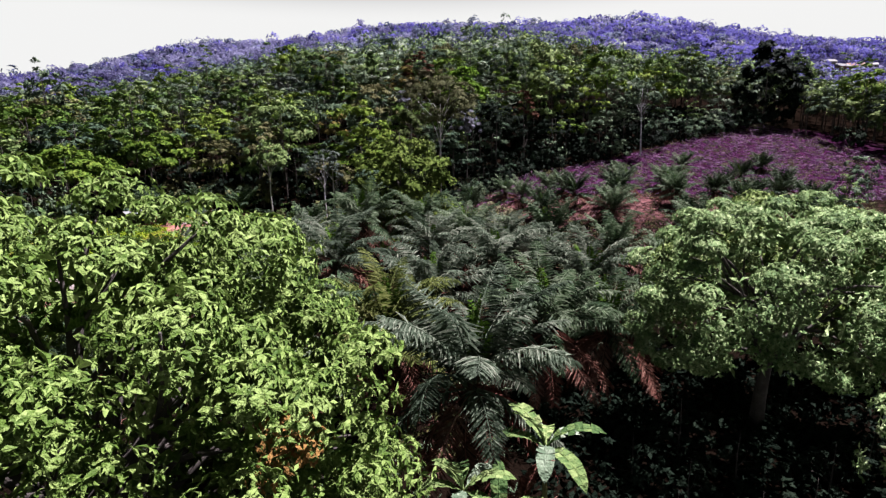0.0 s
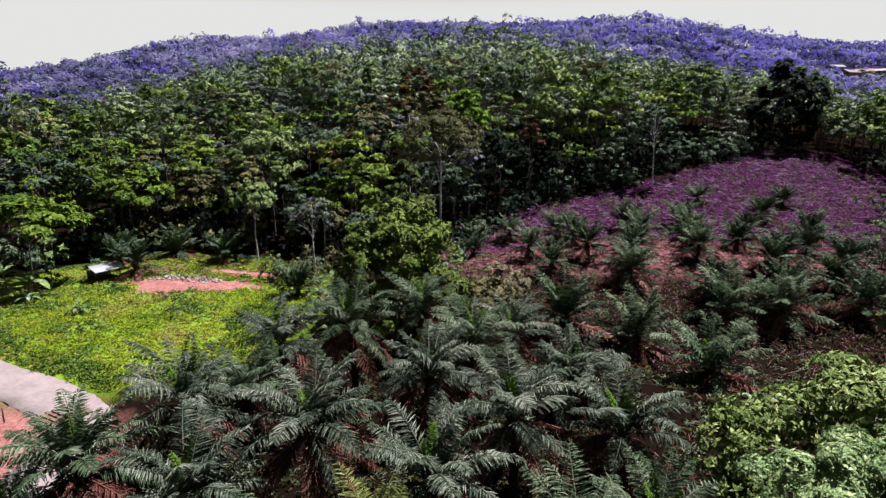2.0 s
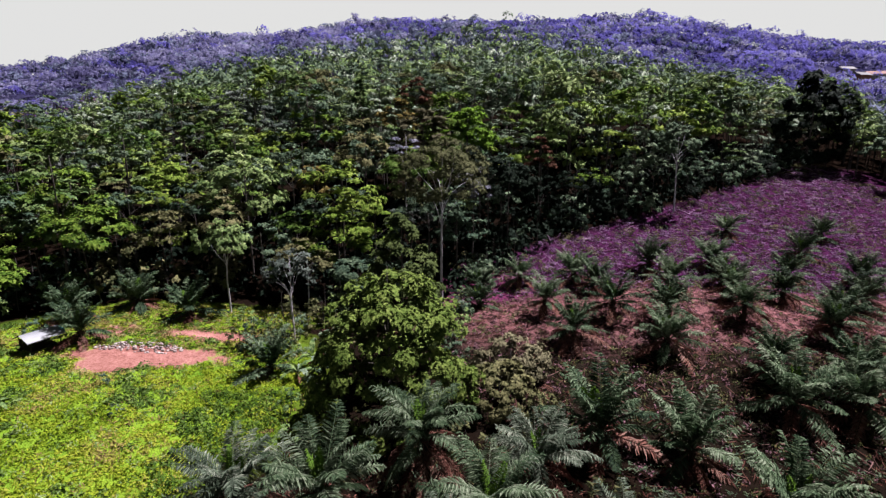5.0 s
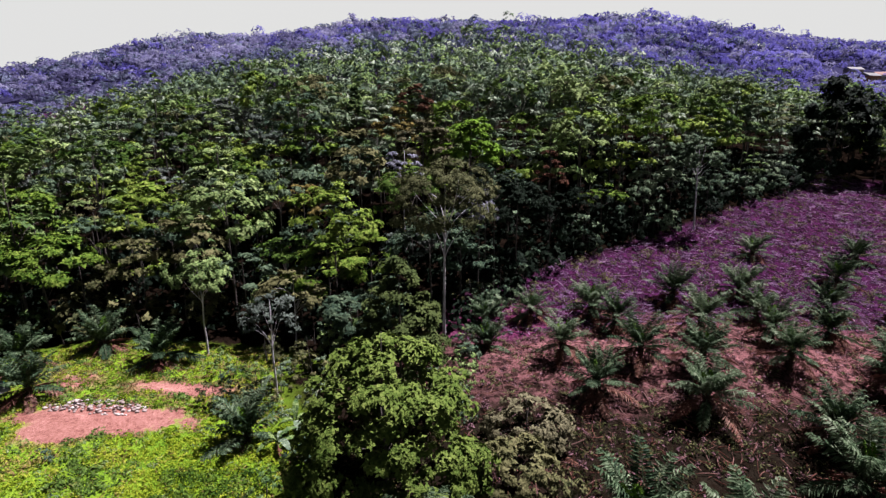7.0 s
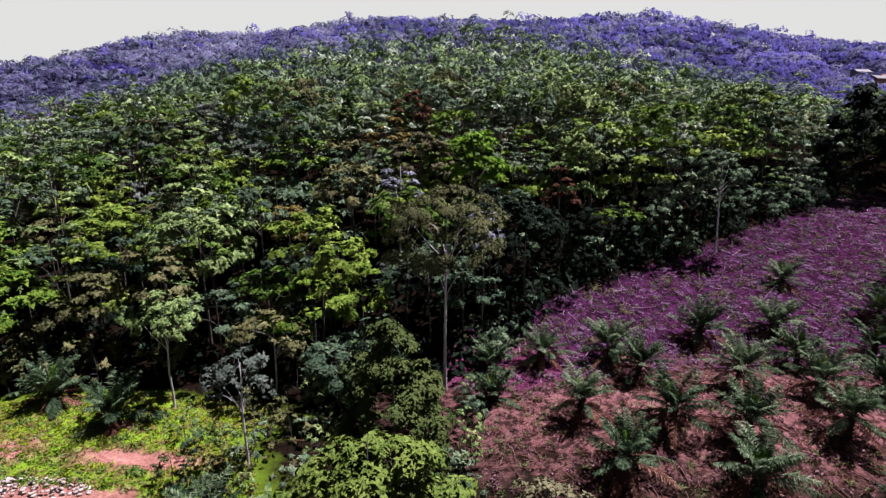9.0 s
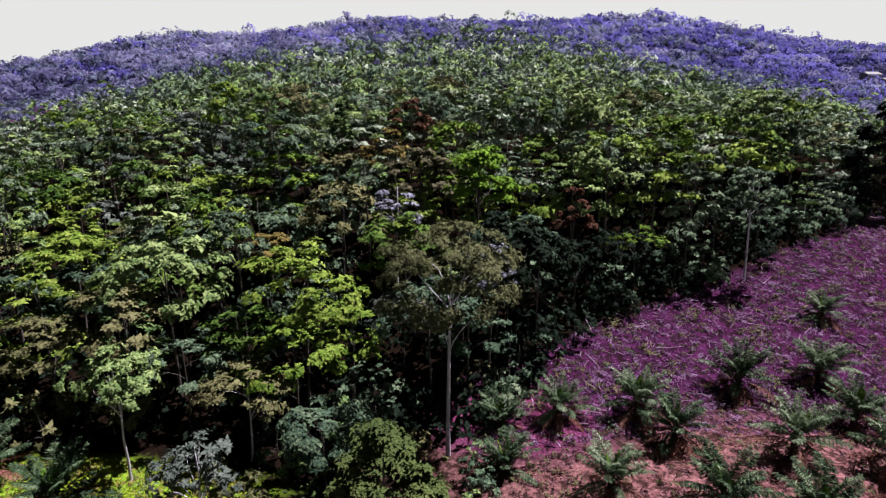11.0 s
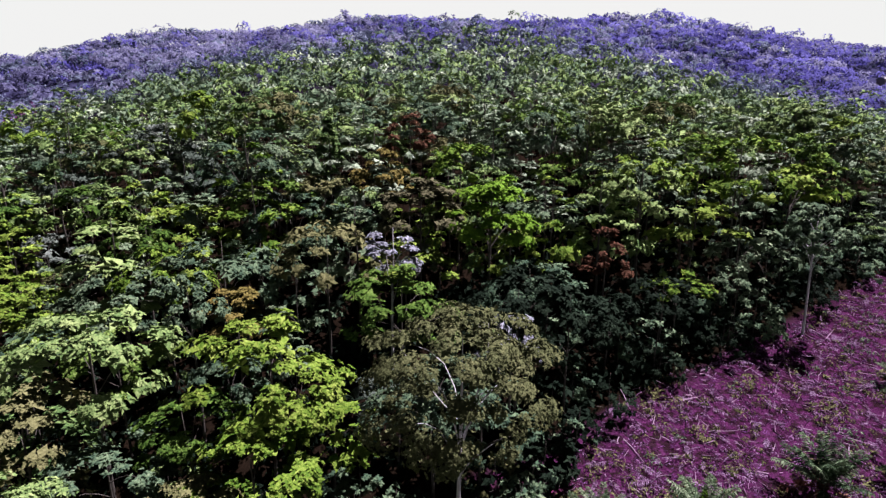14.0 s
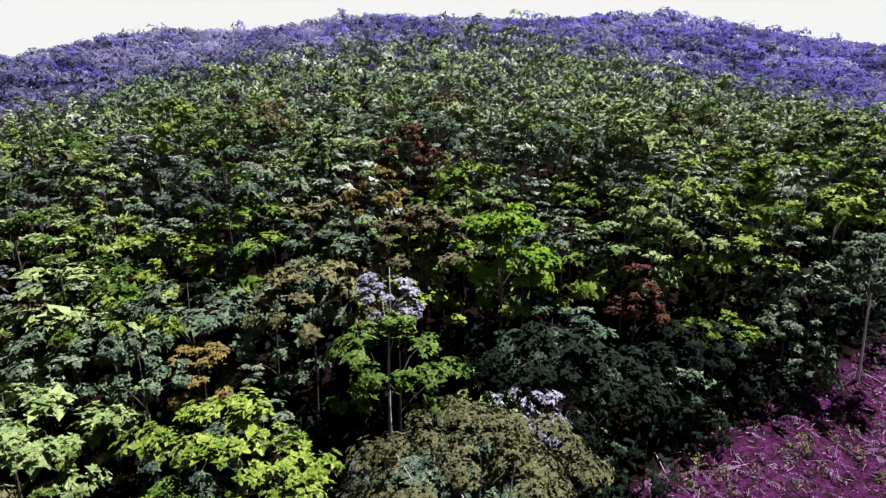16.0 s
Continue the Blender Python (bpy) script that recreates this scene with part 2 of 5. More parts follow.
def clump_leaves(rng, centres, radii, per, length, width, flat=0.7, droop=0.2, low=-0.3):
    """Leaves over the outside of rounded clumps."""
    n = len(centres)
    c, r = np.repeat(centres, per, 0), np.repeat(radii, per)[:, None]
    w = sphere_ways(rng, n * per, low)
    p = c + w * r * rng.uniform(0.93, 1.04, (n * per, 1)) * np.array([1, 1, flat])
    tang = rng.normal(0, 1, w.shape)
    tang = unit(tang - w * np.sum(tang * w, 1, keepdims=True))
    d = tang + w * 0.1 - np.array([0, 0, droop])
    up = w + np.array([0, 0, 0.5]) + rng.normal(0, 0.16, w.shape)
    s = rng.uniform(0.7, 1.3, n * per)
    v, t = leaves(p, d, up, length * s, width * s)
    # each leaf lies as part of its rounded clump
    soft = w + rng.normal(0, 0.07, w.shape) + np.array([0, 0, 0.1])
    return v, t, np.repeat(unit(soft), 4, 0)


def sprays(rng, p, w, k, length, width, spread=1.0, droop=0.25, level=0.4, ragged=0.3, form=None):
    """Tufts of k leaves: each fans out round the way w in which its twig points."""
    n = len(p)
    w = unit(w)
    side = unit(np.cross(w, rng.normal(0, 1, w.shape)))
    other = np.cross(w, side)
    P, W = np.repeat(p, k, 0), np.repeat(w, k, 0)
    a = np.tile(np.arange(k) * 2 * np.pi / k, n) + rng.normal(0, 0.35, n * k)
    fan = np.repeat(side, k, 0) * np.cos(a)[:, None] + np.repeat(other, k, 0) * np.sin(a)[:, None]
    d = fan * spread + W * 0.45 - np.array([0, 0, droop]) + rng.normal(0, 0.15, W.shape)
    up = W + np.array([0, 0, level]) + rng.normal(0, 0.15, W.shape)
    size = np.repeat(rng.uniform(0.7, 1.3, n), k) * rng.uniform(0.8, 1.2, n * k)
    length, width = (np.repeat(np.broadcast_to(q, n), k) * size for q in (length, width))
    v, t = leaves(P, d, up, length, width, 0.12, 0.2)
    soft = W + fan * 0.3 + np.array([0, 0, level]) + rng.normal(0, ragged, W.shape)
    if form is not None:
        soft = soft * 0.7 + np.repeat(form, k, 0) * 0.9
    return v, t, np.repeat(unit(soft), 4, 0)


def spray_crown(rng, centres, radii, per, length, width, flat=0.7, droop=0.2, low=-0.3, level=0.5, heart=None, k=5):
    """Leafy boughs: tufts over the outer side of every bough, facing outwards."""
    n, m = len(centres), max(2, int(round(per / k)))
    c, r = np.repeat(centres, m, 0), np.repeat(radii, m)[:, None]
    w = sphere_ways(rng, n * m, low)
    if heart is not None:
        w = unit(w + unit(c - heart) * 0.8)
    p = c + w * r * rng.uniform(0.6, 1.08, (n * m, 1)) * np.array([1, 1, flat])
    form = unit(p - heart) if heart is not None else None
    return sprays(rng, p, w * np.array([1, 1, 1 / max(flat, 0.4)]), k, length, width, 1.0, droop, level, 0.25, form)


def part(name, me, parent, label=""):
    ob = new(name, me)
    ob.parent = parent
    return tagged(ob, label=label) if label else ob


def ground_height(x, y):
    """The lie of the land: plantation flat, wooded hill and the long ridge behind it."""
    x, y = np.asarray(x, float), np.asarray(y, float)
    ys = [-400, -80, 0, 45, 85, 110, 124, 140, 159, 180, 240, 300, 450, 600, 720, 950, 1600, 4500]
    zs = [-8, -4, -1.2, 0.2, 1.0, 2.6, 5.3, 10, 17, 24.5, 36, 51, 89, 123.5, 119.5, 86, 50, 30]
    h = sum(np.interp(y + o, ys, zs) for o in (-8, -4, 0, 4, 8)) / 5
    near = np.clip((y - 125) / 60, 0, 1) * np.clip((560 - y) / 200, 0, 1)
    h = h - near * 34 * (1 - np.exp(-0.0008 * (x - 10) ** 2 / 34))
    far = np.clip((y - 380) / 200, 0, 1)
    left = np.minimum(x + 60, 0)
    h = h - far * 70 * (1 - np.exp(-0.00062 * left ** 2 / 70))
    right = np.maximum(x - 150, 0)
    h = h - far * 40 * (1 - np.exp(-0.00045 * right ** 2 / 40)) - far * 6 * np.exp(-((x + 150) / 55) ** 2)
    h = h + 2.8 * np.exp(-((x - 33) / 18) ** 2 - ((y - 95) / 11) ** 2)
    h = h - 2.6 * np.exp(-((x - 32) / 17) ** 2 - ((y - 64) / 10) ** 2)
    h = h + 1.6 * np.exp(-((x + 45) / 18) ** 2 - ((y - 82) / 20) ** 2)
    h = h - 2.0 * np.exp(-((x + 20) / 24) ** 2 - ((y - 106) / 9) ** 2)
    far2 = np.clip((y - 200) / 300, 0, 1)
    h = h + 0.18 * np.sin(x * 0.5 + 1.3 * np.sin(y * 0.21)) * np.sin(y * 0.43 + 0.7) + far2 * 4.5 * np.sin(x * 0.021 + 0.6) * np.sin(y * 0.017 + x * 0.006)
    return h


def gh(x, y):
    return float(ground_height(x, y))


def wood_edge(x):
    """Where the forest begins, looking up the slope."""
    return np.interp(x, [-220, -75, -62, -48, -30, -12, 2, 20, 52, 84, 108, 114, 120, 230], [80, 84, 96, 106, 107, 103, 107, 128, 143, 163, 184, 150, 112, 100])


# ---- ground ----
def ground_material():
    m, nt, b = base_material("ground", 0.95, 0.0)
    geo = nt.nodes.new("ShaderNodeNewGeometry")
    pos = geo.outputs["Position"]
    sep = nt.nodes.new("ShaderNodeSeparateXYZ")
    nt.links.new(pos, sep.inputs[0])
    wide, mid, fine = noise_out(nt, 0.06, 4, 0.6, pos), noise_out(nt, 0.45, 5, 0.65, pos), noise_out(nt, 3.0, 6, 0.75, pos)

    def blob(cx, cy, rx, ry, soft, wobble):
        dx = math_node(nt, "DIVIDE", math_node(nt, "SUBTRACT", sep.outputs[0], cx), rx)
        dy = math_node(nt, "DIVIDE", math_node(nt, "SUBTRACT", sep.outputs[1], cy), ry)
        r = math_node(nt, "SQRT", math_node(nt, "ADD", math_node(nt, "MULTIPLY", dx, dx), math_node(nt, "MULTIPLY", dy, dy)), 0)
        r = math_node(nt, "ADD", r, math_node(nt, "MULTIPLY", math_node(nt, "SUBTRACT", mid, 0.5), wobble))
        n = nt.nodes.new("ShaderNodeMapRange")
        n.inputs[1].default_value, n.inputs[2].default_value, n.inputs[3].default_value, n.inputs[4].default_value = 1 - soft, 1 + soft, 1.0, 0.0
        nt.links.new(r, n.inputs[0])
        return n.outputs[0]

    # leaf litter, made near-black to hold the shade under forest and palms
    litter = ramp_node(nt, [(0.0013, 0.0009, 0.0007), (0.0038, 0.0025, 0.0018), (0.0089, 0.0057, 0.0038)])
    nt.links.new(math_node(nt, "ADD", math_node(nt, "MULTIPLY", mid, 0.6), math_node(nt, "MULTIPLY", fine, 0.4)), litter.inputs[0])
    soil = ramp_node(nt, [(0.009, 0.003, 0.003), (0.045, 0.018, 0.018), (0.16, 0.075, 0.08), (0.4, 0.23, 0.235)])
    nt.links.new(math_node(nt, "ADD", math_node(nt, "MULTIPLY", mid, 0.6), math_node(nt, "MULTIPLY", math_node(nt, "SUBTRACT", fine, 0.28), 1.0)), soil.inputs[0])
    purple = ramp_node(nt, [(0.002, 0.0004, 0.0018), (0.010, 0.002, 0.0085), (0.04, 0.010, 0.036), (0.135, 0.048, 0.125)])
    nt.links.new(math_node(nt, "ADD", math_node(nt, "MULTIPLY", mid, 0.6), math_node(nt, "MULTIPLY", math_node(nt, "SUBTRACT", fine, 0.3), 1.1)), purple.inputs[0])
    turf = ramp_node(nt, [(0.014, 0.036, 0.004), (0.04, 0.085, 0.007), (0.09, 0.14, 0.012), (0.13, 0.1, 0.035)])
    nt.links.new(math_node(nt, "ADD", math_node(nt, "MULTIPLY", wide, 0.5), math_node(nt, "MULTIPLY", mid, 0.55)), turf.inputs[0])
    rose = ramp_node(nt, [(0.006, 0.0008, 0.003), (0.026, 0.0045, 0.015), (0.1, 0.025, 0.06), (0.26, 0.11, 0.19)])
    nt.links.new(math_node(nt, "ADD", math_node(nt, "MULTIPLY", mid, 0.6), math_node(nt, "MULTIPLY", math_node(nt, "SUBTRACT", fine, 0.28), 1.1)), rose.inputs[0])
    clay = ramp_node(nt, [(0.028, 0.009, 0.007), (0.085, 0.034, 0.028), (0.175, 0.088, 0.076), (0.28, 0.18, 0.165)])
    nt.links.new(math_node(nt, "ADD", math_node(nt, "MULTIPLY", mid, 0.7), math_node(nt, "MULTIPLY", math_node(nt, "SUBTRACT", fine, 0.35), 1.0)), clay.inputs[0])
    # distant ground turns dark blue: haze painted in from y = 300 on
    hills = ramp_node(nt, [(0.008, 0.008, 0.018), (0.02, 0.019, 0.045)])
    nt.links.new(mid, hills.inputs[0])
    far_haze = nt.nodes.new("ShaderNodeMapRange")
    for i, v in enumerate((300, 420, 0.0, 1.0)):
        far_haze.inputs[i + 1].default_value = v
    nt.links.new(sep.outputs[1], far_haze.inputs[0])
    # dark olive weeds, deepened by the shade between the palms
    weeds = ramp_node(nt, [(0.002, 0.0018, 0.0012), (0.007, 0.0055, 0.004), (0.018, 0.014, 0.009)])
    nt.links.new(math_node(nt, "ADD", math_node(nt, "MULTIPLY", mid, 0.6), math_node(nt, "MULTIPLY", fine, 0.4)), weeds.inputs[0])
    open_side = nt.nodes.new("ShaderNodeMapRange")
    for i, v in enumerate((-2.5, 0.5, 1.0, 0.0)):
        open_side.inputs[i + 1].default_value = v
    rise = math_node(nt, "SUBTRACT", math_node(nt, "SUBTRACT", sep.outputs[1], math_node(nt, "MULTIPLY", sep.outputs[0], 0.53)), 116.5)
    nt.links.new(rise, open_side.inputs[0])
    col = mix_colour(nt, far_haze.outputs[0], litter.outputs[0], hills.outputs[0])
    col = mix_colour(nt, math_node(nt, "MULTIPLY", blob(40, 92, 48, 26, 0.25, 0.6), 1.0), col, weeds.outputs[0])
    col = mix_colour(nt, math_node(nt, "MULTIPLY", blob(34, 99, 34, 13, 0.3, 1.6), 0.8), col, soil.outputs[0])
    col = mix_colour(nt, math_node(nt, "MULTIPLY", blob(62, 132, 62, 27, 0.18, 0.35), open_side.outputs[0]), col, purple.outputs[0])
    col = mix_colour(nt, math_node(nt, "MULTIPLY", blob(92, 160, 34, 24, 0.18, 0.35), open_side.outputs[0]), col, purple.outputs[0])
    col = mix_colour(nt, math_node(nt, "MULTIPLY", blob(11, 112, 12, 9, 0.25, 0.5), open_side.outputs[0]), col, purple.outputs[0])
    col = mix_colour(nt, math_node(nt, "MULTIPLY", blob(8, 110, 9, 6, 0.3, 0.7), open_side.outputs[0]), col, rose.outputs[0])
    brown = nt.nodes.new("ShaderNodeMapRange")
    for i, v in enumerate((0.46, 0.57, 0.0, 0.85)):
        brown.inputs[i + 1].default_value = v
    nt.links.new(noise_out(nt, 0.9, 4, 0.7, pos), brown.inputs[0])
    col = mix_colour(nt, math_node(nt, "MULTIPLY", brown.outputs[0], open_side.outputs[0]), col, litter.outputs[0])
    col = mix_colour(nt, blob(-205, 383, 36, 18, 0.3, 0.5), col, purple.outputs[0])
    col = mix_colour(nt, blob(-238, 358, 36, 18, 0.3, 0.5), col, purple.outputs[0])
    col = mix_colour(nt, blob(-42, 76, 27, 24, 0.15, 0.3), col, turf.outputs[0])
    col = mix_colour(nt, blob(-36, 98, 17, 6, 0.3, 0.9), col, turf.outputs[0])
    col = mix_colour(nt, blob(-35.3, 83.6, 9.0, 2.8, 0.15, 2.2), col, clay.outputs[0])
    col = mix_colour(nt, blob(-38.6, 81.0, 4.2, 2.6, 0.2, 1.0), col, clay.outputs[0])
    col = mix_colour(nt, blob(-30.5, 90.0, 7.0, 1.9, 0.35, 1.3), col, clay.outputs[0])
    col = mix_colour(nt, blob(-43.5, 91.0, 3.0, 2.4, 0.35, 1.3), col, clay.outputs[0])
    col = mix_colour(nt, blob(-35, 43, 10, 9, 0.25, 0.5), col, clay.outputs[0])
    nt.links.new(col, b.inputs["Base Color"])
    bn = nt.nodes.new("ShaderNodeBump")
    bn.inputs["Strength"].default_value, bn.inputs["Distance"].default_value = 0.9, 0.25
    nt.links.new(fine, bn.inputs["Height"])
    nt.links.new(bn.outputs[0], b.inputs["Normal"])
    return m


def axis(inner, step, reach, grow):
    a, s = [0.0], step
    while a[-1] < reach:
        s = step if a[-1] < inner else s * grow
        a.append(a[-1] + s)
    return np.array(a)


def build_ground():
    half = axis(75, 1.9, 4200, 1.12)
    xs = np.concatenate([-half[:0:-1], half])
    ys = np.concatenate([-axis(10, 2.0, 1200, 1.3)[:0:-1], axis(190, 1.9, 4400, 1.08)])
    gx, gy = np.meshgrid(xs, ys)
    v = np.stack([gx, gy, ground_height(gx, gy)], 2).reshape(-1, 3)
    nx, ny = len(xs), len(ys)
    i = (np.arange(ny - 1)[:, None] * nx + np.arange(nx - 1)[None]).ravel()
    f = np.concatenate([np.stack([i, i + 1, i + nx], 1), np.stack([i + 1, i + nx + 1, i + nx], 1)])
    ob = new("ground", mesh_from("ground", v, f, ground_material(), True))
    tagged(ob, "rolling tropical ground with red soil, grass, leaf litter, and shade and haze in its colour", "ground", kind="structure")


build_ground()


# ---- trees ----
def limb(a, b, r0, r1, rng, sides=5, sag=0.12, n=5):
    t = np.linspace(0, 1, n)[:, None]
    p = np.asarray(a) * (1 - t) + np.asarray(b) * t
    span = np.linalg.norm(np.asarray(b) - np.asarray(a))
    p = p + np.sin(t * np.pi) * np.array([0, 0, sag * span]) + np.sin(t * np.pi) * rng.normal(0, 0.05 * span, 3)
    return tube(p, np.linspace(r0, r1, n), sides)


def tree_kind(kind, seed, height, radius, leaf, per, clumps):
    """Trunk with limbs, and a crown of leaf clumps, for one kind of tree. Returns (trunk, crown) arrays."""
    rng = np.random.default_rng(seed)
    H, R = height, radius
    wood = []
    bend = rng.normal(0, 0.25, (6, 2)).cumsum(0) * 0.35
    if kind == "dome":
        c = sphere_ways(rng, clumps, -0.15) * np.array([R, R, 0.3 * H]) * rng.uniform(0.75, 1.0, (clumps, 1))
        c[:, 2] += 0.65 * H
        rad = R * rng.uniform(0.22, 0.38, clumps)
        flat, droop, low, fork, level = 0.55, 0.12, 0.0, 0.4, 0.6
    elif kind == "tier":
        tiers = 4
        c, rad = [], []
        for i in range(tiers):
            t = i / (tiers - 1)
            rr = R * (1.0 - 0.55 * t ** 1.3) * rng.uniform(0.8, 1.1)
            k = max(2, int(clumps / tiers * (1.3 - 0.7 * t)))
            a = rng.uniform(0, 2 * np.pi) + np.arange(k) * 2 * np.pi / k + rng.normal(0, 0.3, k)
            q = rr * rng.uniform(0.35, 0.95, k)
            c.append(np.stack([q * np.cos(a), q * np.sin(a), np.full(k, H * (0.45 + 0.52 * t)) + rng.normal(0, 0.5, k)], 1))
            rad.append(rr * rng.uniform(0.3, 0.5, k))
        c, rad = np.concatenate(c), np.concatenate(rad)
        flat, droop, low, fork, level = 0.26, 0.1, 0.05, 0.35, 0.8
    elif kind == "tall":
        c = sphere_ways(rng, clumps, -0.6) * np.array([R, R, 0.24 * H]) * rng.uniform(0.4, 1.0, (clumps, 1))
        c[:, 2] += 0.78 * H
        rad = R * rng.uniform(0.14, 0.24, clumps)
        flat, droop, low, fork, level = 0.8, 0.3, -0.5, 0.6, 0.5
    elif kind == "crown":
        c = sphere_ways(rng, clumps, -0.6) * np.array([R, R, 0.21 * H]) * rng.uniform(0.62, 1.0, (clumps, 1))
        c[:, 2] += 0.77 * H
        rad = R * rng.uniform(0.14, 0.22, clumps)
        flat, droop, low, fork, level = 0.85, 0.0, -0.4, 0.6, 0.4
    elif kind == "cone":
        t = rng.uniform(0, 1, clumps) ** 1.25
        a = rng.uniform(0, 2 * np.pi, clumps)
        q = R * (1 - t) ** 0.8 * rng.uniform(0.55, 1.0, clumps)
        c = np.stack([q * np.cos(a), q * np.sin(a), H * (0.08 + 0.9 * t)], 1)
        rad = R * (0.12 + 0.12 * (1 - t))
        flat, droop, low, fork, level = 0.8, 0.1, -0.2, 0.3, 0.4
    elif kind == "egg":
        c = sphere_ways(rng, clumps, -0.95) * np.array([R, R, 0.48 * H]) * rng.uniform(0.7, 1.0, (clumps, 1))
        c[:, 2] += 0.48 * H
        c[:, :2] *= np.interp(c[:, 2] / H, [0, 0.25, 1], [1.0, 1.1, 0.35])[:, None]
        rad = R * rng.uniform(0.13, 0.2, clumps)
        flat, droop, low, fork, level = 0.9, 0.1, -0.3, 0.2, 0.4
    else:                                            # bush
        c = sphere_ways(rng, clumps, -0.1) * np.array([R, R, 0.68 * H]) * rng.uniform(0.7, 1.0, (clumps, 1))
        c[:, 2] += 0.18 * H
        rad = R * rng.uniform(0.13, 0.22, clumps)
        flat, droop, low, fork, level = 0.8, 0.1, -0.3, 0.1, 0.5
    zs = np.array([-0.6, 0.15 * H, 0.35 * H, 0.55 * H, 0.75 * H, 0.93 * H])
    spine = np.column_stack([bend - bend[0], zs])
    r0 = 0.0068 * H + 0.04
    wood.append(tube(spine, r0 * np.array([1.35, 1.0, 0.85, 0.65, 0.42, 0.12]), 7))
    order = rng.permutation(len(c))[:9 if kind != "cone" and clumps > 32 else 4]
    for i in order:
        z = np.clip(c[i, 2] * rng.uniform(0.6, 0.85), fork * H * 0.8, 0.85 * H)
        root = np.array([np.interp(z, zs, spine[:, 0]), np.interp(z, zs, spine[:, 1]), z])
        wood.append(limb(root, c[i], r0 * 0.32, r0 * 0.08, rng, 4))
    heart = np.array([0, 0, c[:, 2].mean() - 0.15 * H])
    crown = spray_crown(rng, c, rad, per, leaf, leaf * 0.55, flat, droop, low, level, heart)
    # the closed mass of broader, shaded foliage under the outer tufts
    k = 4 if clumps <= 60 else 2
    cc, cr = np.repeat(c, k, 0), np.repeat(rad, k)
    w = unit(sphere_ways(rng, len(cc), low) + unit(cc - heart) * 0.8)
    p = cc + w * (cr * rng.uniform(0.15, 0.62, len(cc)))[:, None] * np.array([1, 1, flat])
    inner = sprays(rng, p, w * np.array([1, 1, 1 / max(flat, 0.4)]), 4, cr * 0.48, cr * 0.34, 1.0, droop, level, 0.2, unit(p - heart))
    return joined(wood), joined_soft(crown, inner)


KINDS = {}


def tree_meshes(key, kind, seed, height, radius, leaf, per, clumps, leafage, bark):
    if key not in KINDS:
        (tv, tf), (cv, cf, cn) = tree_kind(kind, seed, height, radius, leaf, per, clumps)
        KINDS[key] = (mesh_from("trunk", tv, tf, bark, True), mesh_from("crown", cv, cf, leafage, normals=cn))
    return KINDS[key]


def plant(name, meshes, x, y, turn, size, label, category="tree", group="", lean=0.0, tall=1.0):
    root = new(name)
    root.empty_display_size = 0.5
    root.matrix_basis = pose(x, y, gh(x, y), lean, 0, turn) @ Matrix.Diagonal((size, size, size * tall, 1))
    part("trunk", meshes[0], root)
    part("crown", meshes[1], root)
    tagged(root, label, category, group)
    return root


# ---- single trees that stand out ----
def hero(name, kind, seed, x, y, height, radius, leaf, per, clumps, leafage, bark, label):
    return plant(name, tree_meshes((name, seed), kind, seed, height, radius, leaf, per, clumps, leafage, bark), x, y, 0, 1, label)


def big_leafy(name, seed, x, y, centre, radii, leafage, label, nb, bough, per, leaf, droop, low=-0.8, fill=2):
    """A broad crown close to the flight: rounded boughs of leaf tufts, with deep shade between them."""
    r = np.random.default_rng(seed)
    base = gh(x, y)
    root = new(name)
    root.matrix_basis = pose(x, y, base)
    c = np.array(centre) - np.array([x, y, base])
    R = np.array(radii)
    out = sphere_ways(r, nb, low)
    boughs = out * R * r.uniform(0.74, 1.0, (nb, 1)) + c
    br = bough * r.uniform(0.65, 1.35, nb)
    n = nb * per
    pick = np.repeat(np.arange(nb), per)
    w = unit(sphere_ways(r, n, -0.25) + out[pick] * 0.55)
    p = boughs[pick] + w * br[pick][:, None] * r.uniform(0.7, 1.08, (n, 1)) * np.array([1, 1, 0.75])
    ok = p[:, 2] > 0.6
    crown = sprays(r, p[ok], w[ok], 6, leaf, leaf * 0.42, 0.9, droop, 0.45, 0.25)
    m = nb * fill
    within = sprays(r, c + sphere_ways(r, m, low) * R * r.uniform(0.55, 0.8, (m, 1)), sphere_ways(r, m, -0.2), 4, leaf * 2.0, leaf * 1.1)
    wood = [tube([(0, 0, -0.5), (0.1, 0.1, 1.5), tuple(c * 0.55), tuple(c)], [0.42, 0.34, 0.26, 0.1], 9)]
    for i in range(0, nb, 5):
        wood.append(limb(c * r.uniform(0.45, 0.9), boughs[i], 0.13, 0.03, r, 5))
    tv, tf = joined(wood)
    part("trunk", mesh_from("trunk", tv, tf, BARK_GREY, True), root)
    v, f, nn = joined_soft(crown, within)
    part("crown", mesh_from("crown", v, f, leafage, normals=nn), root)
    return tagged(root, label, "tree")


big_leafy("fruit_tree", 3, -8.5, 11.5, (-9.3, 11.7, 7.8), (8.4, 6.0, 6.6), LEAF_FRUIT, "broad fruit tree with bright yellow-green hanging leaves", 300, 0.95, 48, 0.21, 0.8, -0.9, 6)
big_leafy("broadleaf_tree", 5, 16.8, 26.5, (16.6, 25.5, 6.9), (7.0, 4.8, 5.2), LEAF_GLOSS, "broad round tree with pale glossy green leaf tufts", 125, 0.9, 66, 0.23, 0.2, -0.8)
big_leafy("broadleaf_tree", 8, 22.0, 34.5, (22.0, 34.5, 5.6), (8.0, 5.4, 5.2), LEAF_BROAD, "broad round tree with olive and pale green leaves beside another", 110, 1.25, 44, 0.34, 0.2, -0.5)
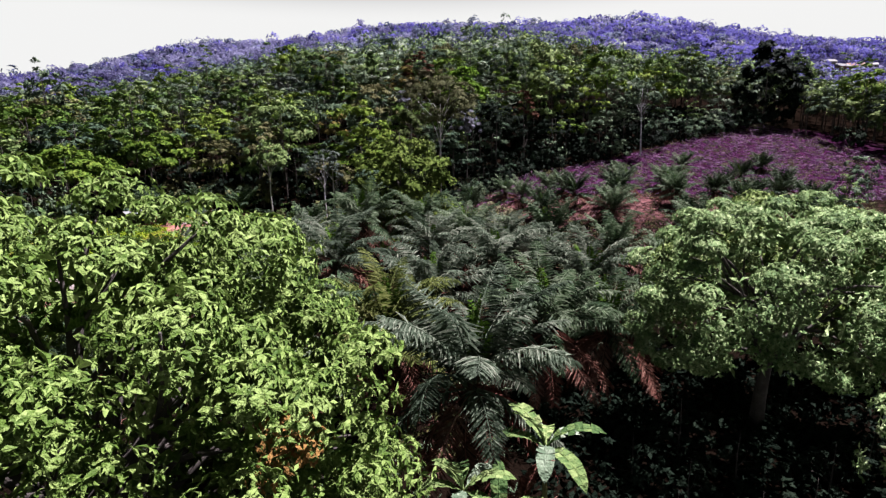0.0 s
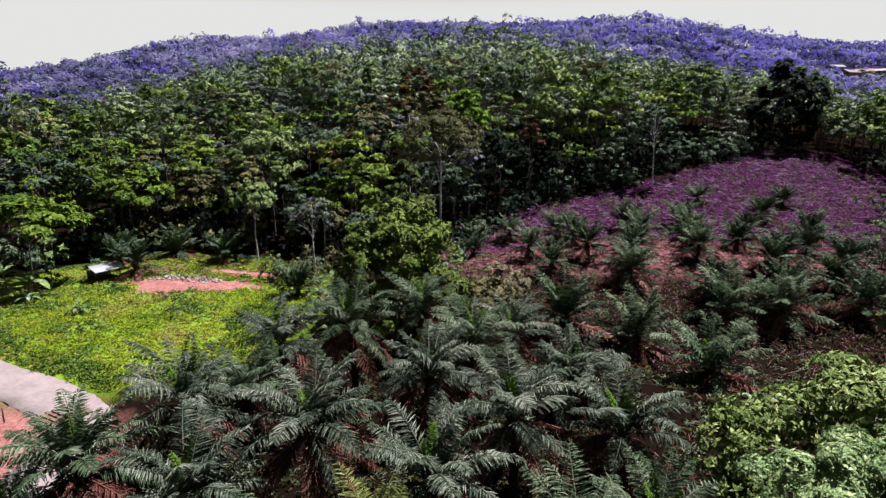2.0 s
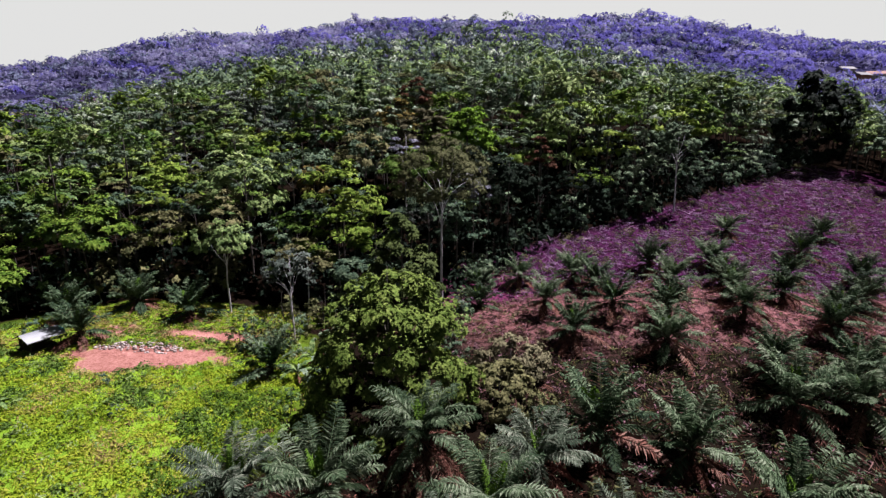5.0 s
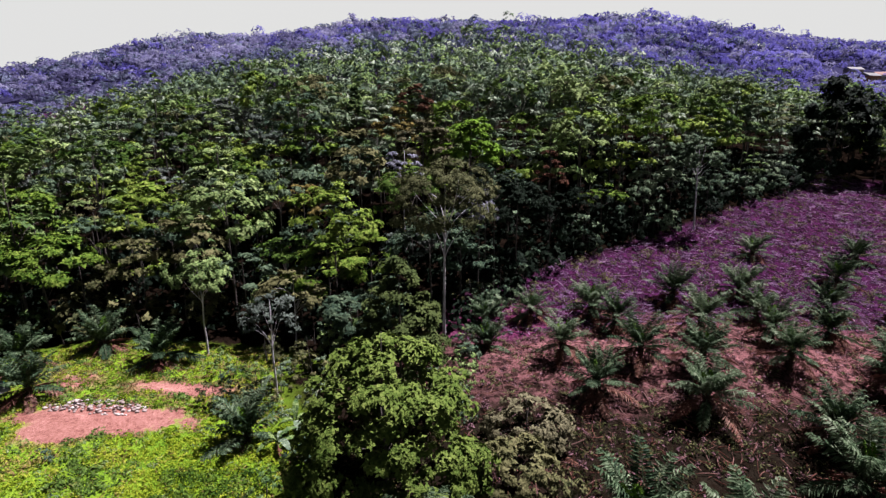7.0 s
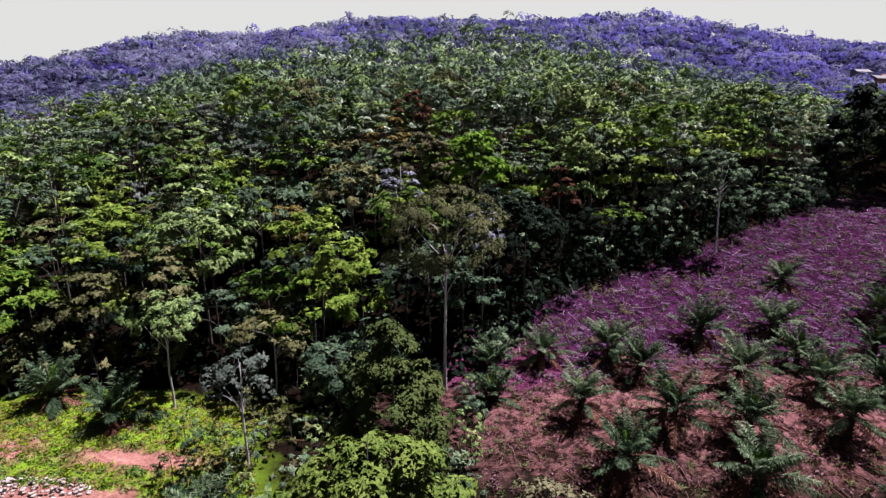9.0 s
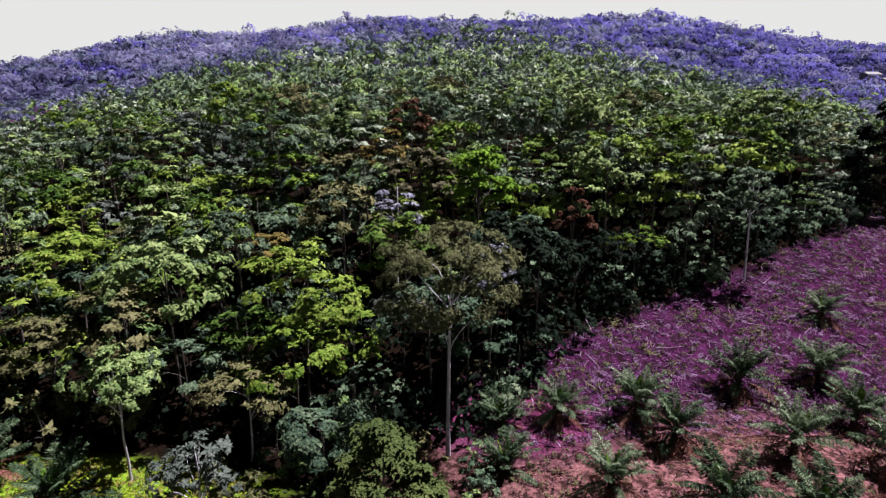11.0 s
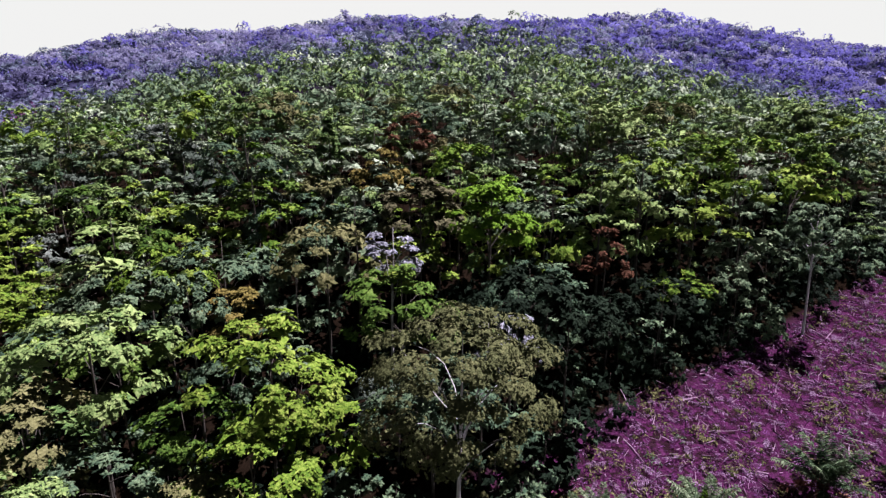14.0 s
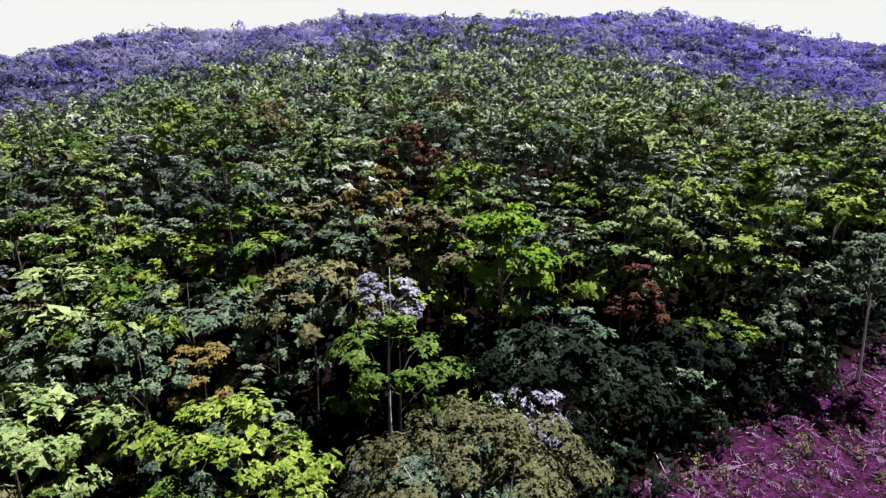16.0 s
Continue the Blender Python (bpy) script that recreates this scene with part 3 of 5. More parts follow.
big_leafy("broadleaf_tree", 9, 18.0, 16.5, (18.0, 16.5, 3.6), (2.8, 2.8, 3.2), LEAF_GLOSS, "small round tree with pale green leaves in the shade of others", 34, 0.8, 30, 0.26, 0.3, -0.5)

hero("round_tree", "bush", 21, -5.2, 71.0, 16.6, 7.6, 0.46, 90, 150, LEAF_MOSS, BARK_GREY, "dense round tree with olive and yellow-green leaves")
hero("cypress_like_tree", "egg", 22, -4.8, 81.5, 19.0, 5.4, 0.4, 100, 130, LEAF_CYPRESS, BARK_GREY, "dark dense cone-shaped tree beside the clearing")
hero("tall_tree", "crown", 23, -0.2, 104.5, 25.5, 7.0, 0.22, 320, 80, LEAF_TALL, BARK_PALE, "tall tree with a straight pale trunk and brownish-olive crown")
hero("lime_tree", "dome", 24, 5.7, 139.0, 24.5, 5.4, 0.6, 110, 40, LEAF_LIME, BARK_GREY, "bright lime-green flat-topped forest tree")
hero("silver_tree", "dome", 25, -7.2, 133.0, 20.8, 3.3, 0.4, 80, 26, LEAF_WHITE, BARK_PALE, "forest tree with silvery white-green leaves")
hero("silver_tree", "tall", 26, 5.4, 117.5, 18.0, 3.4, 0.4, 44, 30, LEAF_WHITE, BARK_GREY, "slender tree with sparse silvery leaves beside a tall tree")
hero("conifer", "cone", 27, -20.0, 163.0, 22.5, 5.0, 0.5, 80, 110, LEAF_FRESH, BARK_GREY, "green conical tree rising above the forest")
hero("rust_tree", "dome", 28, 20.6, 136.5, 18.5, 2.8, 0.45, 60, 22, LEAF_RUST, BARK_GREY, "small forest tree with rust-brown foliage")
hero("rust_tree", "dome", 43, -10.2, 158.0, 19.5, 4.4, 0.6, 70, 26, LEAF_BRONZE, BARK_GREY, "forest tree with olive-brown foliage")
hero("rust_tree", "dome", 44, -24.6, 127.0, 16.5, 3.6, 0.42, 90, 24, LEAF_BRONZE, BARK_GREY, "forest tree with orange-brown and olive foliage")
hero("rust_tree", "dome", 29, -3.8, 142.0, 22.5, 5.2, 0.6, 80, 34, LEAF_BROWNISH, BARK_GREY, "forest tree with dark brown foliage")
hero("rust_tree", "dome", 35, -6.5, 172.0, 21.5, 4.2, 0.6, 70, 30, LEAF_RUST, BARK_GREY, "forest tree with dark red-brown foliage")
hero("lime_tree", "dome", 42, 86.0, 197.0, 22.0, 8.0, 0.8, 70, 40, LEAF_FRESH, BARK_GREY, "broad bright green tree rising above the far forest")
hero("pole_tree", "tall", 30, 51.6, 140.5, 19.0, 5.0, 0.45, 80, 50, LEAF_DEEP, BARK_PALE, "tree with a bare pale trunk at the edge of felled ground")
hero("dark_tree", "egg", 31, 101.0, 172.0, 27.0, 9.5, 1.0, 90, 90, LEAF_DARK_SHADED, BARK_GREY, "huge very dark tree above the felled ground")
hero("slender_tree", "tall", 32, -32.2, 101.0, 13.8, 4.8, 0.36, 50, 50, LEAF_FRESH, BARK_PALE, "slender tree with a thin pale trunk and light green crown")
hero("bare_tree", "tall", 33, -19.3, 88.5, 12.5, 3.2, 0.35, 9, 60, LEAF_SILVER, BARK_PALE, "half-bare grey tree with thin pale branches")
hero("bare_tree", "dome", 34, -21.5, 105.0, 11.5, 4.4, 0.36, 36, 40, LEAF_OLIVE, BARK_PALE, "grey sparse tree at the forest edge")
hero("edge_tree", "dome", 36, -57.0, 82.0, 13.0, 6.5, 0.6, 110, 44, LEAF_LUSH, BARK_GREY, "bright green spreading tree behind a field")
hero("edge_tree", "dome", 37, -55.5, 105.0, 15.0, 6.2, 0.55, 100, 40, LEAF_LUSH, BARK_GREY, "rounded bright green tree at the forest edge")
hero("edge_tree", "dome", 38, -68.0, 80.0, 11.0, 5.5, 0.55, 90, 40, LEAF_DEEP, BARK_GREY, "dark green tree at the field's edge")
hero("edge_tree", "dome", 39, -12.5, 100.0, 9.5, 4.2, 0.5, 90, 34, LEAF_DEEP, BARK_GREY, "dark green rounded tree at the forest edge")
hero("edge_tree", "bush", 40, 7.6, 80.0, 5.0, 4.0, 0.42, 40, 60, LEAF_BROWNISH, BARK_GREY, "yellow-brown bush beside the plantation")
hero("edge_tree", "bush", 41, 5.5, 73.0, 5.4, 4.0, 0.42, 40, 60, LEAF_OLIVE, BARK_GREY, "olive bush beside a round tree")


# ---- forest on the slope ----
FOREST = [("tier", LEAF_DEEP, "layered forest tree with dark green flat tiers"), ("tier", LEAF_FRESH, "layered forest tree with fresh green flat tiers"),
          ("dome", LEAF_DEEP, "round-crowned dark green forest tree"), ("dome", LEAF_FRESH, "round-crowned fresh green forest tree"),
          ("dome", LEAF_OLIVE, "round-crowned olive forest tree"), ("tier", LEAF_PALE, "layered forest tree with pale leaf tiers"),
          ("tall", LEAF_DEEP, "tall dark green forest tree with a narrow crown"), ("dome", LEAF_SILVER, "forest tree with greyish leaves"),
          ("cone", LEAF_FRESH, "narrow pointed green forest tree"), ("dome", LEAF_YELLOW, "forest tree with yellowish-green crown"), ("dome", LEAF_DARK_SHADED, "round-crowned tree at the forest edge with shade in its leaf colour"),
          ("dome", LEAF_LUSH, "round-crowned forest tree with lush yellow-green leaves"), ("tier", LEAF_LUSH, "layered forest tree with lush yellow-green tiers")]
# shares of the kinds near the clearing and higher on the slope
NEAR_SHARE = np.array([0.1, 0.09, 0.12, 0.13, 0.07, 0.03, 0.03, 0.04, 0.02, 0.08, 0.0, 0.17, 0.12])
# more pale kinds up here put the canopy's brighter light into leaf colour
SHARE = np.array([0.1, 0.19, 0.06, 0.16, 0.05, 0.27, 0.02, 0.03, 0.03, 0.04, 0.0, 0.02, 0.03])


def in_view(x, y, margin=8):
    return abs(x) < 0.86 * (y + 6) + margin


def build_forest():
    r = np.random.default_rng(77)
    keep = [(-0.2, 104.5, 5), (6.2, 136, 6), (-7, 132.5, 5), (-20.6, 165, 6), (20.5, 138.5, 3.5), (-3.5, 157, 4), (51.6, 140.5, 5), (101, 172, 9), (-32.2, 101, 4), (5.4, 117.5, 3), (-10.2, 158, 4), (-24.6, 127, 4)]
    step = 7.2
    for j in range(23):
        for i in range(-35, 36):
            x = (i + 0.5 * (j % 2)) * step + r.uniform(-2.2, 2.2)
            y = 82 + j * step * 0.9 + r.uniform(-2.2, 2.2)
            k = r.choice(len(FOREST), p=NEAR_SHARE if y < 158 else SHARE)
            size, turn, variant, tall = r.uniform(0.7, 1.35), r.uniform(0, 360), r.integers(0, 3), r.uniform(0.82, 1.18)
            edge = float(wood_edge(x))
            if y < edge + 1.5 or not in_view(x, y) or y > 205 or any((x - a) ** 2 + (y - b) ** 2 < q * q for a, b, q in keep):
                continue
            if y < edge + 7:
                size *= 0.8
            # some edge trees carry the canopy's shade in near-black leaves
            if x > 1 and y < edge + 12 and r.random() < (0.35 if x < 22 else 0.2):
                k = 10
            kind, leafage, label = FOREST[k]
            H = {"tier": 17, "dome": 16, "tall": 20, "cone": 16}[kind]
            R = {"tier": 5.5, "dome": 5.3, "tall": 4.0, "cone": 3.6}[kind]
            close = y < 132 and abs(x) < 60
            leaf, per = (0.42, 65) if close else (0.62, 30)
            me = tree_meshes((k, variant, close), kind, 100 + 10 * k + int(variant), H, R, leaf, per, 26 if close else 22, leafage, BARK_GREY)
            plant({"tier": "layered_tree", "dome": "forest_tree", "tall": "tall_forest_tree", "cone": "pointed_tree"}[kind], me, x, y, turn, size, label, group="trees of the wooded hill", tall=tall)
    # low growth closing the forest's foot
    for i in range(150):
        x = r.uniform(-95, 118)
        y = float(wood_edge(x)) + r.uniform(-1.0, 9)
        # right of x = 6 nearly half the shrubs have shade painted in
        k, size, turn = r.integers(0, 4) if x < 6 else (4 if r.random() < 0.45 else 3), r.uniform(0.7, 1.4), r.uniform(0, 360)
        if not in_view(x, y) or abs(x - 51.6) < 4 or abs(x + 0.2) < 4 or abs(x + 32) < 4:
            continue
        leafage, label = ((LEAF_DEEP, "dense dark shrub at the foot of the forest"), (LEAF_FRESH, "fresh green shrub at the foot of the forest"), (LEAF_OLIVE, "olive shrub at the foot of the forest"), (LEAF_DEEP, "dark leafy shrub at the forest edge"), (LEAF_DARK_SHADED, "shrub at the forest edge with shade in its leaf colour"))[k]
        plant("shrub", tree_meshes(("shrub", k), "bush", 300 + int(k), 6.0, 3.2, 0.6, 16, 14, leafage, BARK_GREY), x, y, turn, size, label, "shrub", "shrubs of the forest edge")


build_forest()


def build_far_woods():
    """The woods too far to count: one joined mass for the upper slope, one for the ridge."""
    r = np.random.default_rng(5)
    names = ("deep", "fresh", "pale", "ridge", "slate", "dark")
    sets = {k: [] for k in names}
    for y0, y1, step in ((205, 300, 7.0), (300, 420, 8.2), (420, 640, 10.0)):
        y = y0
        while y < y1:
            x = -0.86 * y - 30
            while x < 0.86 * y + 30:
                px, py = x + r.uniform(-0.45, 0.45) * step, y + r.uniform(-0.45, 0.45) * step
                R = step * r.uniform(0.45, 0.8)
                if ((px + 205) / 34) ** 2 + ((py - 381) / 20) ** 2 < 1 or ((px + 238) / 34) ** 2 + ((py - 356) / 20) ** 2 < 1 or ((px - 312) / 42) ** 2 + ((py - 432) / 46) ** 2 < 1:
                    x += step
                    continue
                h = r.uniform(9, 15) * (1.45 if r.random() < 0.07 else 1)
                z = gh(px, py)
                n = 17 if y0 < 300 else (14 if y0 < 420 else 12)
                w = sphere_ways(r, n, 0.12)
                c = w * np.array([R, R, h * 0.36]) * r.uniform(0.8, 1.0, (n, 1)) + np.array([px, py, z + h * 0.62])
                # haze-coloured crowns replace the green ones step by step with distance
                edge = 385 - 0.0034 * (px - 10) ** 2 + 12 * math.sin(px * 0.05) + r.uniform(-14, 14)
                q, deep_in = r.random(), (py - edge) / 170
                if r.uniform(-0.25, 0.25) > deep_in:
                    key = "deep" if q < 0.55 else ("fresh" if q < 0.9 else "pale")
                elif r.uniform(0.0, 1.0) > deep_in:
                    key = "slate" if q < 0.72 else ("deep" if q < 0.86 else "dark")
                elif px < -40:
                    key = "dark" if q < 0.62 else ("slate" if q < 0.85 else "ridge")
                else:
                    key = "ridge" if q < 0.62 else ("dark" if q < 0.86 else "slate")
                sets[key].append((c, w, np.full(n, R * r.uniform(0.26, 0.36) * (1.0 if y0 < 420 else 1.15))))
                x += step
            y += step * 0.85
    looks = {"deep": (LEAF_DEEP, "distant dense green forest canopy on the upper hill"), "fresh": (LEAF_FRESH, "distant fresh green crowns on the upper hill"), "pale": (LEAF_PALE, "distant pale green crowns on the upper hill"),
             "slate": (LEAF_HAZE_SLATE, "far woods on the ridge with grey-blue haze in their colour"), "ridge": (LEAF_HAZE_BLUE, "far woods along the ridge with violet-blue haze in their colour"), "dark": (LEAF_HAZE_INDIGO, "far dark trees along the ridge with indigo haze in their colour")}
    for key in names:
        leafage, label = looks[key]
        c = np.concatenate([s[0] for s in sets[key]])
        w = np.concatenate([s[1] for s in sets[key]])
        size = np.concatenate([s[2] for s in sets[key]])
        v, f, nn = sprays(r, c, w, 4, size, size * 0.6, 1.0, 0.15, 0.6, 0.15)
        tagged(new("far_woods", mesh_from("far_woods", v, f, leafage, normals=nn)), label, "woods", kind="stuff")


build_far_woods()


# ---- oil palms ----
def frond(seed, length, lift, fall, pairs, leaflet, width):
    """One feathered leaf along +x: an arched midrib with two rows of hanging leaflets."""
    r = np.random.default_rng(seed)
    n = 9
    a = np.radians(np.linspace(lift, lift - fall, n))
    seg = length / (n - 1)
    x = np.concatenate([[0], np.cumsum(np.cos(a[:-1]) * seg)])
    z = np.concatenate([[0], np.cumsum(np.sin(a[:-1]) * seg)])
    y = np.linspace(0, 1, n) ** 2 * r.normal(0, 0.06) * length
    spine = np.column_stack([x, y, z])
    pieces = [tube(spine, np.linspace(0.012 * length, 0.003 * length, n), 3)]
    s = np.linspace(0.16, 0.99, pairs)
    for sign in (-1, 1):
        t = s + r.normal(0, 0.006, pairs)
        p = np.column_stack([np.interp(t, np.linspace(0, 1, n), spine[:, k]) for k in range(3)])
        an = np.interp(t, np.linspace(0, 1, n), a)
        fwd = np.column_stack([np.cos(an), 0 * an, np.sin(an)])
        nrm = np.column_stack([-np.sin(an), 0 * an, np.cos(an)])
        l = leaflet * np.sin(np.pi * (0.14 + 0.8 * t)) ** 0.7 * r.uniform(0.85, 1.1, pairs)
        d = fwd * 0.65 + np.array([0, sign, 0]) * 0.9 + nrm * r.normal(0.15, 0.18, pairs)[:, None] - np.array([0, 0, 0.42]) + r.normal(0, 0.1, (pairs, 3))
        pieces.append(leaves(p, d, nrm + np.array([0, 0.25 * sign, 0]) * -1, l, width, 0.1, 0.22))
    return joined(pieces)


def frond_set(scale, pairs, leaflet, width, green, stiff=0.0):
    """Leaves of one palm, from the spear to the dead skirt; stiff ones rise more steeply."""
    out = {}
    for key, lift, fall, mat_ in (("spear", 84, 14, FROND_SPEAR), ("upper", 76, 68, green), ("middle", 60, 88, green), ("lower", 34, 85, green), ("hanging", -4, 60, green), ("dead", -24, 52, FROND_DEAD)):
        out[key] = []
        for k in range(3):
            L = scale * (0.62 if key == "spear" else 1.0) * (1 + 0.06 * (k - 1))
            v, f = frond(40 * k + len(key), L, lift + 6 * (k - 1) + (stiff * 14 if lift < 70 else 0), (fall + 8 * (k - 1)) * (1 - 0.4 * stiff), pairs, leaflet * (0.55 if key == "spear" else 1), width)
            out[key].append(mesh_from("frond", v, f, mat_))
    return out


MATURE = [frond_set(4.7, 44, 0.95, 0.09, green, 0.35) for green in (FROND_GREEN, FROND_GREY, FROND_OLIVE)]
YOUNG = [frond_set(3.5, 28, 0.75, 0.12, green, 1.0) for green in (FROND_YOUNG, FROND_GREEN)]


def palm_trunk(seed, mature):
    """A stout trunk set round with the stubs of cut leaves; one metre tall, stretched to height."""
    r = np.random.default_rng(seed)
    rad = 0.34 if mature else 0.3
    zs = np.linspace(-0.12, 1.0, 7)
    pieces = [tube(np.column_stack([zs * 0, zs * 0, zs]), rad * np.array([1.25, 1.05, 0.95, 0.9, 0.95, 1.05, 0.7]), 9)]
    n = 42
    a = np.arange(n) * 2.4
    z = np.linspace(0.03, 1.0, n)
    p = np.column_stack([np.cos(a) * rad * 0.85, np.sin(a) * rad * 0.85, z])
    d = np.column_stack([np.cos(a), np.sin(a), 0 * a + 0.25])
    pieces.append(leaves(p, d, np.column_stack([-np.cos(a), -np.sin(a), 0 * a + 0.3]), r.uniform(0.25, 0.5, n), 0.2, 0.3, -0.1))
    return joined(pieces)


PALM_TRUNKS = [mesh_from("trunk", *palm_trunk(1, True), BARK_PALM), mesh_from("trunk", *palm_trunk(2, False), BARK_PALM)]


def oil_palm(x, y, height, mature, r, label, group, size=1.0):
    root = new("oil_palm")
    root.matrix_basis = pose(x, y, gh(x, y), r.normal(0, 2), r.normal(0, 2), r.uniform(0, 360)) @ Matrix.Scale(size, 4)
    h = height / size
    trunk = part("trunk", PALM_TRUNKS[0 if mature else 1], root)
    trunk.scale = (1, 1, h)
    fs = MATURE[int(r.choice(3, p=(0.5, 0.38, 0.12)))] if mature else YOUNG[int(r.random() < 0.3)]
    plan = [("spear", 3), ("upper", 8), ("middle", 8), ("lower", 5), ("hanging", 3), ("dead", 12)]
    if not mature:
        plan = [("spear", 2), ("upper", 8), ("middle", 8), ("lower", 5), ("hanging", 3), ("dead", 7)]
    turn = 0.0
    for key, n in plan:
        for i in range(n):
            turn += 137.5 + r.uniform(-14, 14)
            f = part("frond", fs[key][int(r.integers(0, 3))], root, "dry brown frond" if key == "dead" else "")
            s = r.uniform(0.85, 1.12)
            off = {"spear": 0.05, "upper": 0.02, "middle": -0.08, "lower": -0.2, "hanging": -0.32, "dead": -0.5}[key]
            c = 0.0 if key == "spear" else 0.2
            ang = radians(turn)
            f.matrix_basis = pose(c * math.cos(ang), c * math.sin(ang), h + off, 0, 0, turn) @ pose(0, 0, 0, r.normal(0, 10), r.normal(0, 5), 0) @ Matrix.Scale(s, 4)
    return tagged(root, label, "palm", group)


# x, y, trunk height
OLD_PALMS = [(0.9, 19.3, 7.4), (-20.3, 36.2, 5.6), (-16.8, 41.7, 6.8), (-7.5, 52.1, 8.0), (-1.4, 46.7, 6.0), (4.5, 40.6, 6.2), (10.6, 50.6, 3.7), (-7.5, 38.0, 7.2), (-13.3, 34.2, 5.4), (-8.1, 24.9, 7.2),
             (-3.5, 28.3, 6.2), (5.8, 28.6, 5.8), (-23.4, 34.5, 3.0), (1.9, 52.2, 6.0), (11.5, 41.0, 4.6), (-1.0, 35.5, 5.4), (10.8, 33.0, 4.0), (-1.5, 60.0, 6.5), (-14.8, 56.5, 4.6), (7.0, 60.5, 4.0), (-21.5, 27.0, 4.4), (-15.0, 47.0, 4.5)]
YOUNG_PALMS = [(16.3, 87.0, 2.0), (26.7, 83.4, 2.2), (14.3, 95.5, 2.6), (22.9, 92.0, 2.6), (29.2, 89.7, 2.4), (39.5, 89.9, 2.5), (41.5, 96.7, 2.6), (33.2, 98.9, 2.6), (23.4, 103.0, 2.2), (21.8, 109.2, 1.9), (12.9, 109.2, 1.8),
               (36.2, 113.7, 2.1), (47.7, 115.7, 1.9), (57.4, 108.8, 2.0), (44.4, 76.4, 2.4), (41.9, 71.6, 2.2), (35.3, 72.8, 2.2), (36.8, 78.6, 2.4), (21.6, 65.8, 1.9), (26.0, 57.9, 1.8), (48.7, 86.3, 2.8), (6.1, 108.6, 1.0), (50.0, 98.5, 2.2), (53.5, 91.0, 2.4)]
MORE_PALMS = [(13.5, 66.0, 3.2), (51.5, 71.5, 2.2), (54.0, 80.5, 2.4), (60.0, 87.0, 2.2), (62.0, 98.0, 2.2), (68.0, 107.0, 2.0), (66.0, 119.0, 1.6), (45.0, 106.0, 2.0),
              (-45.6, 100.5, 1.6), (-36.0, 96.0, 1.7), (58.0, 130.0, 1.2), (76.0, 128.0, 1.2), (-52.0, 94.5, 2.0), (-20.0, 80.5, 1.0), (5.5, 101.0, 0.8), (-45.0, 86.4, 1.7)]
r_palm = np.random.default_rng(9)
for px, py, ph in OLD_PALMS:
    oil_palm(px, py, ph - 0.8, True, r_palm, "mature oil palm with long drooping grey-green fronds", "mature oil palms")
for px, py, ph in YOUNG_PALMS + MORE_PALMS:
    oil_palm(px, py, ph, False, r_palm, "young oil palm on bare soil with some brown lower fronds", "young oil palms", r_palm.uniform(1.05, 1.3) * (1.2 if 50 < py < 76 and px > 0 else 1.0))


# ---- undergrowth, grass and felled litter ----
def scatter(r, n, x0, x1, y0, y1, inside):
    x, y = r.uniform(x0, x1, n), r.uniform(y0, y1, n)
    ok = inside(x, y)
    x, y = x[ok], y[ok]
    return np.column_stack([x, y, ground_height(x, y)])


def in_field(x, y):
    a = ((x + 42) / 27) ** 2 + ((y - 76) / 24) ** 2 < 1.0
    b = ((x + 36) / 17) ** 2 + ((y - 98) / 6) ** 2 < 1.0
    bare = (((x + 35.3) / 9) ** 2 + ((y - 83.4) / 2.4) ** 2 < 1) | (((x + 38.6) / 3.8) ** 2 + ((y - 81) / 2.3) ** 2 < 1) | (((x + 30.5) / 6) ** 2 + ((y - 90) / 1.4) ** 2 < 0.8)
    road = (y - 54.5 + 0.42 * (x + 37)) < 2.6
    return (a | b) & ~bare & ~road


def in_felled(x, y):
    return (y < wood_edge(x)) & (y > 105 - 0.02 * x) & (x > 2) & (x < 116)


def blade_arrays(r, base, per, height, width, lean):
    n = len(base) * per
    p = np.repeat(base, per, 0) + np.column_stack([r.normal(0, 0.16, n), r.normal(0, 0.16, n), np.zeros(n) - 0.03])
    a = r.uniform(0, 2 * np.pi, n)
    d = np.column_stack([np.cos(a) * lean, np.sin(a) * lean, np.ones(n)])
    s = r.uniform(0.5, 1.4, n)
    v, t = leaves(p, d, np.column_stack([0 * a, 0 * a, np.ones(n)]), height * s, width * s, 0.1, 0.2)
    return v, t, np.repeat(unit(np.column_stack([np.cos(a) * 0.35, np.sin(a) * 0.35, np.ones(n)]) + r.normal(0, 0.2, (n, 3))), 4, 0)


def tufts(name, arrays, material, label, category):
    v, t, nn = arrays
    return tagged(new(name, mesh_from(name, v, t, material, normals=nn)), label, category, kind="stuff")


r_low = np.random.default_rng(31)
clumps_at = scatter(r_low, 20000, -72, -12, 50, 106, in_field)
wild = np.array([noise.noise((p[0] * 0.3, p[1] * 0.3, 0.5)) + 0.6 * noise.noise((p[0] * 0.9, p[1] * 0.9, 3.5)) for p in clumps_at])
low, high = clumps_at[wild < 0.28], clumps_at[wild >= 0.28]
low = low[(low[:, 1] < 82) | (r_low.random(len(low)) < 0.45)]
pick = r_low.permutation(len(low))[:4600]
gv, gt, gn = clump_leaves(r_low, low[pick], r_low.uniform(0.22, 0.62, len(pick)), 15, 0.27, 0.13, 0.5, 0.0, 0.0)
tagged(new("grass", mesh_from("grass", gv, gt, GRASS, normals=gn)), "bright yellow-green grass of a rough field", "grass", kind="stuff")
pick = r_low.permutation(len(high))[:900]
gv, gt, gn = clump_leaves(r_low, high[pick], r_low.uniform(0.3, 0.75, len(pick)), 18, 0.34, 0.15, 0.8, 0.0, 0.0)
